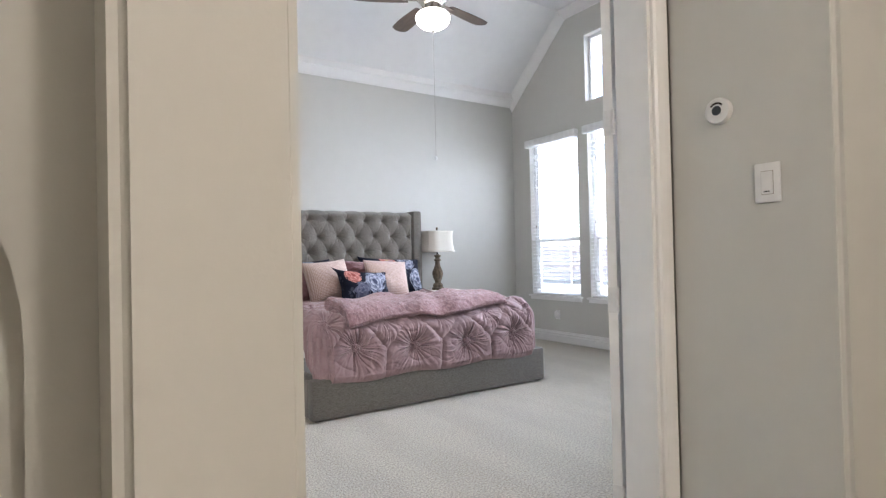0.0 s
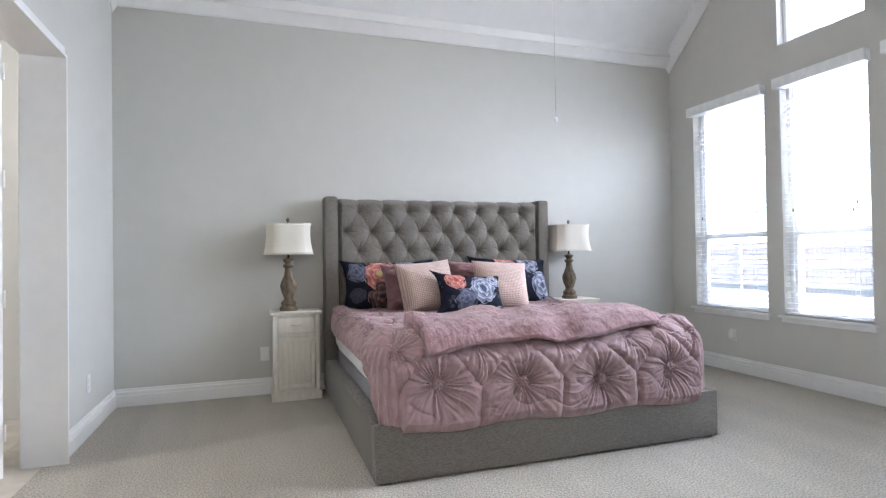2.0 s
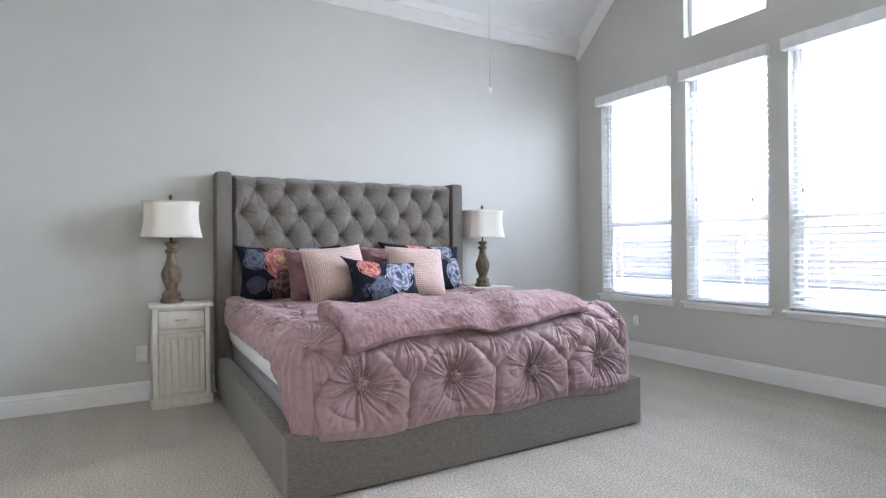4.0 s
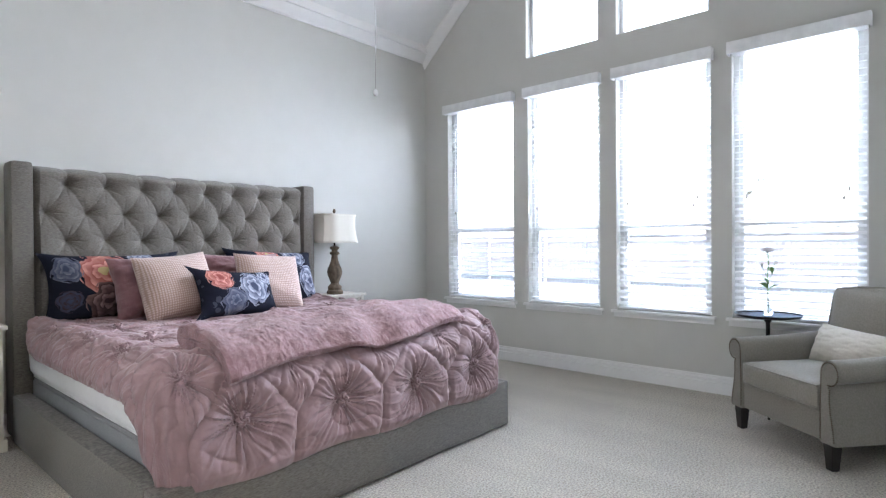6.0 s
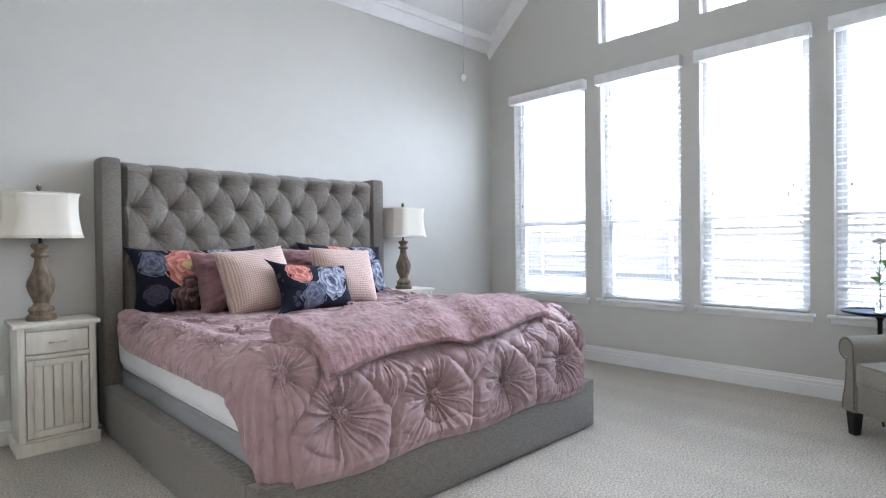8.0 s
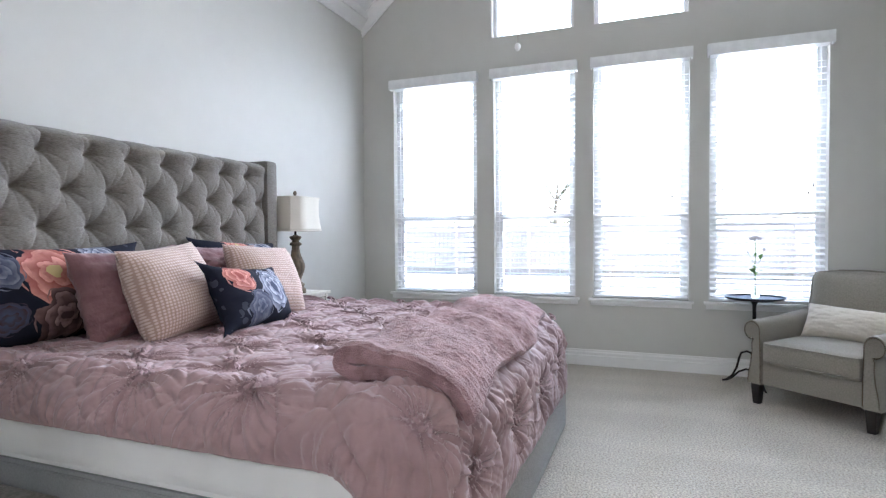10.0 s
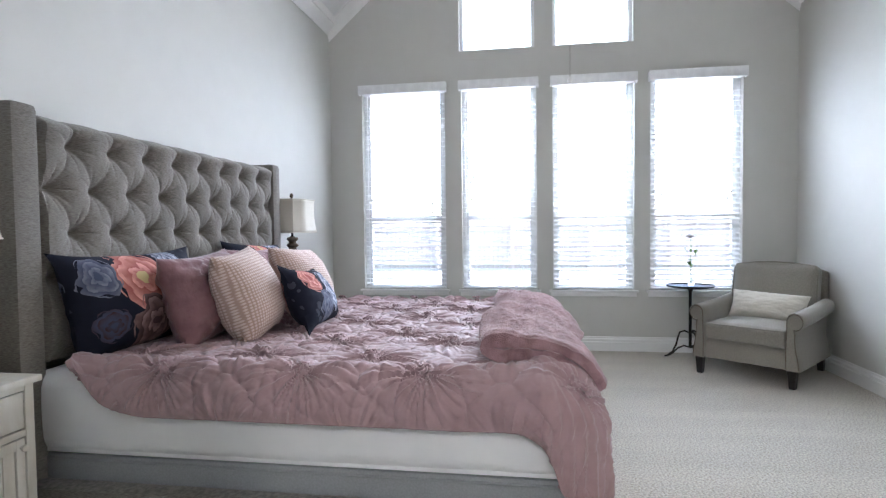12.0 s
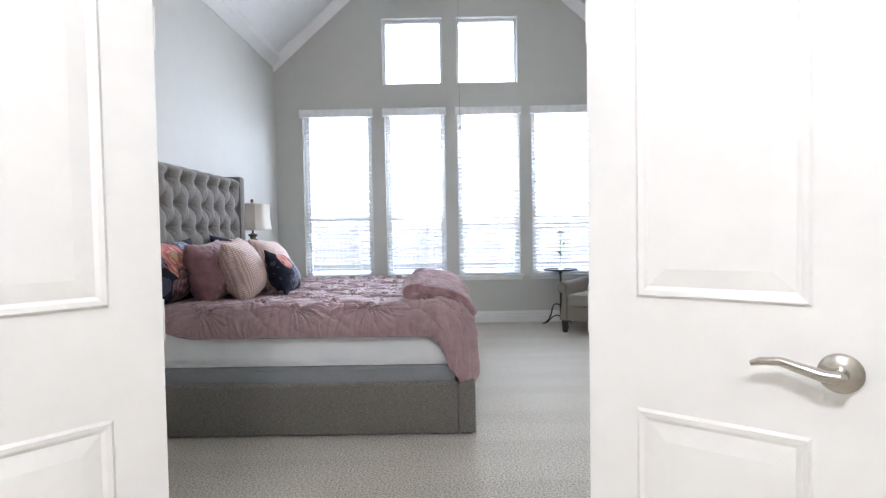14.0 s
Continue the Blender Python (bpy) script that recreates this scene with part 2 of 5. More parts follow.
panel_wall(bm, "x", WW, WX, ENT_Y - 0.13, NY, -0.3, 4.35, [(BATH_Y0, BATH_Y1, -0.02, DOOR_H)])
structure("wall_west", bm, M_WALL, "pale grey painted wall with the bathroom doorway", "wall")
bm = bmesh.new()
panel_wall(bm, "y", ENT_Y - 0.13, ENT_Y, WX, JOG_X, -0.3, 4.35, [(ENT_X0, ENT_X1, -0.02, DOOR_H)])
structure("wall_south", bm, M_WALL, "pale grey painted wall with the entry doorway", "wall")
bm = bmesh.new()
panel_wall(bm, "y", ENT_Y - 0.13, SY, JOG_X, EX, -0.3, 4.35, [])
structure("wall_south_side", bm, M_WALL, "pale grey painted plain wall beside the armchair", "wall")
bm = bmesh.new()
box(bm, WX, JOG_X, ENT_Y, SY + 0.05, EAVE - 0.1, EAVE + 0.1)
structure("ceiling_entry", bm, M_CEIL, "flat white soffit over the entry recess", "ceiling")

bm = bmesh.new()
prof = [(NY + 0.1, EAVE - 0.1 * SLOPE), (NY - RUN, FLAT), (SY + RUN, FLAT), (SY - 0.1, EAVE - 0.1 * SLOPE)]
prof = prof + [(y, z + 0.14) for y, z in reversed(prof)]
strip(bm, prof, [(WX - 0.1, 0, 0), (EX + 0.1, 0, 0)], [((0, 1, 0), (0, 0, 1))] * 2)
structure("ceiling", bm, M_CEIL, "white vaulted ceiling with a flat centre", "ceiling")

CROWN = [(0, 0.0), (0.012, 0.0), (0.016, 0.014), (0.024, 0.02), (0.05, 0.055), (0.072, 0.075), (0.078, 0.088), (0.092, 0.092), (0.092, 0.19), (0.0, 0.19)]


def crown(name, p0, p1, out, up):
    bm = bmesh.new()
    strip(bm, CROWN, [p0, p1], [(out, up)] * 2)
    structure(name, bm, M_TRIM, "white moulded crown trim where wall meets ceiling", "crown moulding", True)


CB = 3.15
crown("crown_trim_north", (WX, NY, CB), (EX, NY, CB), (0, -1, 0), (0, 0, 1))
crown("crown_trim_south", (JOG_X, SY, CB), (EX, SY, CB), (0, 1, 0), (0, 0, 1))
c = 1 / math.hypot(1, SLOPE)
for side, x, out in (("east", EX, (-1, 0, 0)), ("west", WX, (1, 0, 0))):
    off = 0.105 / c
    crown("crown_trim_%s_rake_a" % side, (x, NY, EAVE - off), (x, NY - RUN - 0.04, FLAT - off + 0.04 * SLOPE), out, (0, SLOPE * c, c))
    crown("crown_trim_%s_rake_b" % side, (x, SY, EAVE - off), (x, SY + RUN + 0.04, FLAT - off + 0.04 * SLOPE), out, (0, -SLOPE * c, c))
    crown("crown_trim_%s_top" % side, (x, NY - RUN, FLAT - 0.105), (x, SY + RUN, FLAT - 0.105), out, (0, 0, 1))

BASE = [(0, 0), (0.021, 0), (0.021, 0.084), (0.012, 0.088), (0.012, 0.098), (0.017, 0.101), (0.016, 0.112), (0.007, 0.119), (0.006, 0.134), (0.0, 0.137)]


def baseboard(name, p0, p1, out):
    bm = bmesh.new()
    strip(bm, BASE, [p0, p1], [(out, (0, 0, 1))] * 2)
    structure(name, bm, M_TRIM, "white moulded baseboard along the foot of the wall", "baseboard", True)


CAS = 0.07
baseboard("baseboard_north", (WX, NY, 0), (EX, NY, 0), (0, -1, 0))
baseboard("baseboard_east", (EX, SY, 0), (EX, NY, 0), (-1, 0, 0))
baseboard("baseboard_west_a", (WX, BATH_Y1 + CAS, 0), (WX, NY, 0), (1, 0, 0))
baseboard("baseboard_west_b", (WX, ENT_Y, 0), (WX, BATH_Y0 - CAS, 0), (1, 0, 0))
baseboard("baseboard_south_a", (WX, ENT_Y, 0), (ENT_X0 - CAS, ENT_Y, 0), (0, 1, 0))
baseboard("baseboard_south_b", (JOG_X, SY, 0), (EX, SY, 0), (0, 1, 0))
baseboard("baseboard_south_c", (ENT_X1 + CAS, ENT_Y, 0), (JOG_X, ENT_Y, 0), (0, 1, 0))

bm = bmesh.new()
box(bm, -0.20, EX, 1.30, NY, -0.2, 0.0)
structure("floor", bm, M_CARPET, "light beige cut-pile carpet with vacuum marks", "carpet")

# ---- doorways: jambs, casings ----
CASING = [(0, 0), (0, 0.012), (0.008, 0.018), (0.03, 0.016), (0.05, 0.020), (0.062, 0.022), (0.07, 0.016), (0.07, 0)]


def casing_set(name, axis, face, out, a0, a1, top):
    """Two legs and a head of moulded casing round an opening on one wall face."""
    for k, (p0, p1, w) in enumerate((((a0, 0.0), (a0, top + CAS), -1), ((a1, 0.0), (a1, top + CAS), 1))):
        bm = bmesh.new()
        if axis == "x":
            strip(bm, CASING, [(face, p0[0], p0[1]), (face, p1[0], p1[1])], [((0, w, 0), (out, 0, 0))] * 2)
        else:
            strip(bm, CASING, [(p0[0], face, p0[1]), (p1[0], face, p1[1])], [((w, 0, 0), (0, out, 0))] * 2)
        structure("trim_%s_leg_%s" % (name, "ab"[k]), bm, M_TRIM, "white moulded door casing", "door casing", True)
    bm = bmesh.new()
    if axis == "x":
        strip(bm, CASING, [(face, a0, top), (face, a1, top)], [((0, 0, 1), (out, 0, 0))] * 2)
    else:
        strip(bm, CASING, [(a0, face, top), (a1, face, top)], [((0, 0, 1), (0, out, 0))] * 2)
    structure("trim_%s_head" % name, bm, M_TRIM, "white moulded door casing", "door casing", True)


def jamb(name, axis, w0, w1, a0, a1, top):
    t = 0.018
    for k, (lo, hi, z0, z1) in enumerate(((a0 + 0.001, a0 + t, 0, top), (a1 - t, a1 - 0.001, 0, top), (a0 + t, a1 - t, top - t, top - 0.001))):
        bm = bmesh.new()
        if axis == "x":
            box(bm, w0, w1, lo, hi, z0, z1, 0.002)
        else:
            box(bm, lo, hi, w0, w1, z0, z1, 0.002)
        structure("trim_%s_jamb_%s" % (name, "abc"[k]), bm, M_TRIM, "white painted door jamb", "door jamb")


casing_set("bath", "x", WX, 1, BATH_Y0, BATH_Y1, DOOR_H)
casing_set("bath_inner", "x", WW, -1, BATH_Y0, BATH_Y1, DOOR_H)
jamb("bath", "x", WW - 0.002, 0.002, BATH_Y0, BATH_Y1, DOOR_H)
casing_set("entry", "y", ENT_Y, 1, ENT_X0, ENT_X1, DOOR_H)
casing_set("entry_hall", "y", ENT_Y - 0.13, -1, ENT_X0, ENT_X1, DOOR_H)
jamb("entry", "y", ENT_Y - 0.132, ENT_Y + 0.002, ENT_X0, ENT_X1, DOOR_H)


def door_leaf(name, width, at, angle, mirror, label, lever=True):
    """A two-panel door leaf; local x runs from the hinge to the free edge."""
    d = thing(name, at, label, "door", kind="structure", rz=angle)
    T, H, s = 0.035, 2.285, 0.012
    bm = bmesh.new()
    box(bm, 0, width, -T / 2, T / 2, s, H, 0.002)
    part("leaf", bm, M_TRIM, d)
    x0, x1 = 0.105, width - 0.105
    for z0, z1 in ((0.24, 0.755), (0.985, H - 0.13)):
        for sg in (-1, 1):
            bm = bmesh.new()
            y = sg * T / 2
            # proud bead round a raised field
            ringw = [(0.0, 0.0), (0.006, 0.006), (0.016, 0.004), (0.024, -0.001), (0.036, 0.001), (0.06, 0.005)]
            loops = []
            for o, h in ringw:
                loops.append([bm.verts.new((x, y + sg * (h + 0.0012), z)) for x, z in ((x0 + o, z0 + o), (x1 - o, z0 + o), (x1 - o, z1 - o), (x0 + o, z1 - o))])
            for a, b in zip(loops, loops[1:]):
                for i in range(4):
                    bm.faces.new((a[i], a[(i + 1) % 4], b[(i + 1) % 4], b[i]))
            bm.faces.new(loops[-1])
            part("panel", bm, M_TRIM, d)
    for z in (0.20, 0.90, 1.53, 2.10):
        bm = bmesh.new()
        lathe(bm, [(0.006, 0), (0.006, 0.09)], 10, (-0.006, mirror * (T / 2 + 0.004), z))
        box(bm, -0.003, -0.0005, -T / 2 + 0.003, T / 2, z, z + 0.09)
        box(bm, -0.011, -0.008, mirror * (T / 2), mirror * (T / 2 + 0.003), z, z + 0.09)
        part("hinge", bm, M_HINGE, d, "white painted butt hinge", True)
    if lever:
        for sg in (-1, 1):
            bm = bmesh.new()
            lathe(bm, [(0.034, 0), (0.034, 0.006), (0.028, 0.012), (0.013, 0.016), (0.012, 0.045), (0.0, 0.047)], 28)
            bmesh.ops.transform(bm, matrix=pose(width - 0.065, sg * T / 2, 0.875, -90 * sg), verts=bm.verts)
            tube(bm, [(width - 0.065, sg * 0.06, 0.875), (width - 0.09, sg * 0.064, 0.877), (width - 0.12, sg * 0.062, 0.885), (width - 0.15, sg * 0.058, 0.892), (width - 0.18, sg * 0.058, 0.889), (width - 0.195, sg * 0.058, 0.883)], [0.011, 0.0105, 0.0095, 0.008, 0.007, 0.005], 10)
            part("door_handle", bm, M_NICKEL, d, "brushed nickel lever handle", True)
    return d


door_leaf("door_1", 0.525, (-0.262, 5.272, 0), 139, -1, "open white two-panel door with a nickel lever")
door_leaf("door_2", 0.515, (-0.245, 4.318, 0), 232.7, 1, "open white two-panel door with a nickel lever")
EW = (ENT_X1 - ENT_X0) / 2 - 0.02
door_leaf("door_3", EW, (ENT_X1 - 0.013, ENT_Y + 0.042, 0), 20, -1, "open white two-panel entry door")
door_leaf("door_4", EW - 0.05, (ENT_X0 + 0.002, ENT_Y + 0.045, 0), 171, 1, "open white two-panel entry door")

# ---- hall ----
HY = 1.50
bm = bmesh.new()
panel_wall(bm, "y", HY, ENT_Y - 0.13, 0.26, 0.458, -0.2, 2.75, [])
bmesh.ops.bevel(bm, geom=[e for e in bm.edges if abs(e.verts[0].co.z - e.verts[1].co.z) > 1], offset=0.018, segments=3, affect="EDGES")
structure("wall_hall_pier", bm, M_WALL, "beige painted wall end with a rounded corner", "wall", True)
bm = bmesh.new()
panel_wall(bm, "y", HY, ENT_Y - 0.13, 1.915, 3.6, -0.2, 2.75, [])
bmesh.ops.bevel(bm, geom=[e for e in bm.edges if abs(e.verts[0].co.z - e.verts[1].co.z) > 1], offset=0.018, segments=3, affect="EDGES")
structure("wall_hall_side", bm, M_WALL, "beige painted hall wall with a rounded corner", "wall", True)
bm = bmesh.new()
arch = [(-0.25 + 0.42 * math.cos(a), 1.0 + 0.45 * math.sin(a)) for a in [math.pi * i / 24 for i in range(25)]]
face = [(-1.7, -0.2), (-0.67, -0.2), *reversed(arch), (0.17, -0.2), (0.26, -0.2), (0.26, 2.75), (-1.7, 2.75)]
lo = [bm.verts.new((x, 1.85, z)) for x, z in face]
hi = [bm.verts.new((x, 1.93, z)) for x, z in face]
bm.faces.new(lo), bm.faces.new(hi[::-1])
for i in range(len(face)):
    j = (i + 1) % len(face)
    bm.faces.new((lo[i], lo[j], hi[j], hi[i]))
structure("wall_hall_arch", bm, M_WALL, "beige painted wall with an arched niche", "wall")
bm = bmesh.new()
box(bm, -1.7, 0.258, 1.96, 2.0, -0.2, 2.75)
structure("wall_hall_niche_back", bm, M_WALL, "beige painted back of the niche", "wall")
bm = bmesh.new()
box(bm, -1.82, 3.72, -1.12, -1.0, -0.2, 2.75)
box(bm, -1.82, -1.7, -1.0, 2.0, -0.2, 2.75)
box(bm, 3.6, 3.72, -1.0, ENT_Y - 0.13, -0.2, 2.75)
structure("wall_hall_far", bm, M_WALL, "beige painted hall walls", "wall")
bm = bmesh.new()
box(bm, -1.82, 3.72, -1.12, ENT_Y - 0.13, 2.75, 2.87)
structure("ceiling_hall", bm, M_CEIL, "white flat hall ceiling", "ceiling")
bm = bmesh.new()
box(bm, -1.82, 3.72, -1.12, 1.30, -0.2, -0.002)
box(bm, -1.82, -0.201, 1.301, 2.0, -0.2, -0.002)
structure("floor_hall", bm, M_TILE, "beige stone tile hall floor", "floor")

# ---- bathroom shell ----
bm = bmesh.new()
box(bm, -3.6, -3.48, 3.0, 6.72, -0.2, 2.75)
box(bm, -3.48, WW, 3.0, 3.12, -0.2, 2.75)
box(bm, -3.48, WW, 6.60, 6.72, -0.2, 2.75)
structure("wall_bath", bm, M_WALL, "warm white bathroom walls", "wall")
bm = bmesh.new()
box(bm, -3.6, WW, 3.0, 6.72, 2.75, 2.85)
structure("ceiling_bath", bm, M_CEIL, "white flat bathroom ceiling", "ceiling")
bm = bmesh.new()
box(bm, -3.6, -0.20, 3.0, 6.72, -0.2, -0.006)
FLOOR_BATH = structure("floor_bath", bm, M_GROUT, "beige stone tile bathroom floor", "floor")


# ---- windows ----
def window(name, y0, y1, z0, z1, sashes, label):
    w = thing(name, (EX + 0.075, (y0 + y1) / 2, z0), label, "window", kind="structure")
    hw, h, f = (y1 - y0) / 2, z1 - z0, 0.035
    for k, d in enumerate(((0, 0.07, -hw, -hw + f, 0, h), (0, 0.07, hw - f, hw, 0, h), (0, 0.07, -hw + f, hw - f, 0, f), (0, 0.07, -hw + f, hw - f, h - f, h))):
        boxpart("window_frame", d, M_VINYL, w, 0.003)
    if sashes:
        boxpart("meeting_rail", (0.005, 0.06, -hw + f, hw - f, 0.685, 0.735), M_VINYL, w, 0.004)
        for zz0, zz1 in ((f, 0.685), (0.735, h - f)):
            for s in (-1, 1):
                boxpart("sash_stile", (0.01, 0.05, s * (hw - f), s * (hw - f - 0.03), zz0, zz1), M_VINYL, w, 0.003)
            p = boxpart("pane", (0.028, 0.032, -hw + f + 0.03, hw - f - 0.03, zz0, zz1), M_GLASS, w)
            p.visible_shadow = False
    else:
        p = boxpart("pane", (0.028, 0.032, -hw + f, hw - f, f, h - f), M_GLASS, w)
        p.visible_shadow = False
    bm = bmesh.new()
    box(bm, -0.12, 0.0, -hw - 0.035, hw + 0.035, -0.022, 0.0, 0.005) if sashes else box(bm, -0.075, 0.0, -hw + 0.001, hw - 0.001, 0.0, 0.006)
    if sashes:
        box(bm, -0.092, -0.076, -hw - 0.02, hw + 0.02, -0.062, -0.023, 0.003)
    part("window_sill", bm, M_TRIM, w, smooth=True)
    return w


for k, (a, b) in enumerate(WINDOWS):
    window("window_%d" % (k + 1), a, b, WZ0, WZ1, True, "tall white double-hung window with a painted sill")
for k, (a, b) in enumerate(UPPERS):
    window("window_%d" % (k + 5), a, b, UZ0, UZ1, False, "high white fixed window with clear glass")


def blind(y0, y1, tilt):
    hw = (y1 - y0) / 2
    b = thing("window_blind", (EX, (y0 + y1) / 2, WZ0), "lowered white wooden slat blind with open slats", "blind", "window blinds")
    bm = bmesh.new()
    box(bm, -0.072, -0.058, -hw - 0.02, hw + 0.02, WZ1 - WZ0 - 0.06, WZ1 - WZ0 + 0.03, 0.004)
    for s in (-1, 1):
        box(bm, -0.058, 0.0, s * (hw + 0.008), s * (hw + 0.02), WZ1 - WZ0 - 0.06, WZ1 - WZ0 + 0.03, 0.003)
    part("valance", bm, M_SLAT, b, smooth=True)
    boxpart("headrail", (-0.055, 0.055, -hw + 0.004, hw - 0.004, WZ1 - WZ0 - 0.052, WZ1 - WZ0 - 0.002), M_SLAT, b, 0.003)
    bm = bmesh.new()
    sl = 0.025
    strip(bm, [(-sl, -0.0012), (-0.01, 0.0012), (0.01, 0.0012), (sl, -0.0012), (sl, 0.0014), (0.01, 0.0038), (-0.01, 0.0038), (-sl, 0.0014)], [(0, -hw + 0.012, 0), (0, hw - 0.012, 0)], [((1, 0, 0), (0, 0, 1))] * 2)
    first = part("slat", bm, M_SLAT, b)
    first.location, first.rotation_euler = (0.034, 0, 0.055), (0, radians(tilt), 0)
    n = int((WZ1 - WZ0 - 0.13) / 0.047)
    for i in range(1, n):
        share("slat", first.data, b, (0.034, 0, 0.055 + i * 0.047), (0, radians(tilt + random.uniform(-1.5, 1.5)), 0))
    boxpart("bottom_rail", (0.008, 0.06, -hw + 0.012, hw - 0.012, 0.006, 0.024), M_SLAT, b, 0.004)
    for yy in (-hw * 0.62, hw * 0.62):
        for xx in (0.007, 0.061):
            bm = bmesh.new()
            tube(bm, [(xx, yy, 0.02), (xx, yy, WZ1 - WZ0 - 0.05)], 0.0012, 5)
            part("ladder_cord", bm, M_SLAT, b)
    for yy, zz in ((-hw + 0.10, 0.93), (-hw + 0.13, 0.87), (hw - 0.10, 0.91)):
        bm = bmesh.new()
        tube(bm, [(0.0, yy, zz), (0.0, yy, WZ1 - WZ0 - 0.05)], 0.0011, 5)
        cord = part("pull_cord", bm, M_PLASTIC, b, "thin white cord", True)
        bm = bmesh.new()
        lathe(bm, [(0.002, 0.0), (0.006, -0.006), (0.005, -0.028), (0.002, -0.033)], 10, (0.0, yy, zz))
        part("tassel", bm, M_LAMPWOOD, cord, "small dark wooden tassel", True)
    return b


for k, (a, b) in enumerate(WINDOWS):
    blind(a, b, (-6, -3, -20, -22)[k])

# ---- bed ----
BCX = 2.62
bed = thing("bed", (BCX, 4.518, 0), "grey linen upholstered bed with a tall tufted wingback headboard", "bed")
for s in (-1, 1):
    boxpart("side_rail", (s * 1.066, s * 0.975, 0.075, 2.0, 0.010, 0.285), M_GREY, bed, 0.014)
    boxpart("wing", (s * 1.062, s * 0.948, 1.995, 2.192, 0.02, 1.66), M_GREY, bed, 0.028)
    for y in (0.0, 2.1):
        bm = bmesh.new()
        box(bm, s * 1.04, s * 0.98, y, y + 0.06, 0, 0.03, 0.004)
        part("foot", bm, M_BLACK, bed, "short black foot")
boxpart("foot_rail", (-1.067, 1.067, -0.0215, 0.073, 0.010, 0.2865), M_GREY, bed, 0.014)
boxpart("back_panel", (-0.95, 0.95, 2.122, 2.188, 0.05, 1.61), M_GREY, bed, 0.01)

TX, TZ, TX0, TZ0 = 0.2214, 0.345, -0.774, 1.53


def tuft(x, z):
    p, q = (x - TX0) / TX, (z - TZ0) / TZ
    s, t = p + q, p - q
    d = abs(math.sin(math.pi * s)) * abs(math.sin(math.pi * t))
    h = 0.013 * d ** 0.30
    if z > TZ0:
        k = min(1, (z - TZ0) / 0.05)
        h = h * (1 - k) + k * 0.022 * abs(math.sin(math.pi * p)) ** 0.4
    best = 9
    for i, j in ((round(p), round(q)), (math.floor(p) + 0.5, math.floor(q) + 0.5)):
        dx, dz = (p - i) * TX, (q - j) * TZ
        if j <= 0.01:
            r = math.hypot(dx, dz)
            if r < best:
                best, ang = r, math.atan2(dz, dx)
    if best < 0.2:
        h += 0.060 * (1 - math.exp(-(best / 0.037) ** 1.15))
        h -= 0.009 * (1 - abs(math.sin(4.5 * ang + 5 * x + 3 * z))) ** 4 * math.exp(-((best - 0.055) / 0.04) ** 2) * (0.55 + 0.45 * noise.noise((x * 7, z * 7, ang)))
    else:
        h += 0.060
    h += 0.002 * noise.noise((x * 9, z * 5, 1.0)) + 0.0006 * noise.noise((x * 40, z * 22, 3.0))
    return h


bm = bmesh.new()
NXs, NZs, ztop, zlow = 380, 190, 1.632, 0.70
grid = []
for j in range(NZs + 1):
    z = zlow + (ztop - zlow) * j / NZs
    row = []
    for i in range(NXs + 1):
        x = -0.947 + 1.894 * i / NXs
        edge = min(1.0, (0.947 - abs(x)) / 0.03) ** 0.5
        e = min(1.0, (ztop - z) / 0.05)
        row.append((x, 2.118 - (0.02 + tuft(x, z)) * edge * math.sqrt(max(0.0, 1 - (1 - e) ** 2)) - 0.03 * min(1, e * 1.5), z + (0.012 * abs(math.sin(math.pi * (x - TX0) / TX)) ** 0.5 * (1 - e) if e < 1 else 0)))
    grid.append(row)
grid.append([(x, 2.122, z + 0.004) for x, y, z in grid[-1]])
sheet(bm, grid)
panel = part("tufted_panel", bm, M_GREY, bed, "diamond-tufted grey linen panel", True)
bm = bmesh.new()
bmesh.ops.create_uvsphere(bm, u_segments=10, v_segments=6, radius=0.011, matrix=Matrix.Diagonal((1, 0.6, 1, 1)))
btn = part("tuft_button", bm, M_GREY, panel, smooth=True)
first = True
for j in range(5):
    z = TZ0 - j * TZ / 2
    for i in range(9 if j % 2 else 8):
        x = TX0 + i * TX - (TX / 2 if j % 2 else 0)
        at = (x, 2.071, z)
        if abs(x) > 0.93:
            continue
        if first:
            btn.location, first = at, False
        else:
            share("tuft_button", btn.data, panel, at)

spring = thing("box_spring", (BCX, 5.60, 0.10), "grey cloth box spring resting inside the bed frame", "box spring")
boxpart("cover", (-0.965, 0.965, -0.998, 0.985, 0.0, 0.272), M_BOX, spring, 0.03)
for z in (0.022, 0.25):
    bm = bmesh.new()
    tube(bm, [(-0.962, 0.97, z), (-0.967, -0.965, z), (-0.955, -0.99, z), (-0.93, -1.0, z), (0.93, -1.0, z), (0.955, -0.99, z), (0.967, -0.965, z), (0.962, 0.97, z)], 0.005, 6)
    part("piping", bm, M_BOX, spring, "", True)
for s in (-1, 1):
    boxpart("slat_support", (s * 0.97, s * 0.90, -0.98, 0.97, -0.06, -0.001), M_BLACK, spring)
mattress = thing("mattress", (BCX, 5.60, 0.373), "thick mattress in a white fitted sheet", "mattress")
bm = bmesh.new()
box(bm, -0.978, 0.978, -1.0, 0.985, 0.0, 0.302)
bmesh.ops.subdivide_edges(bm, edges=list(bm.edges), cuts=40, use_grid_fill=True)
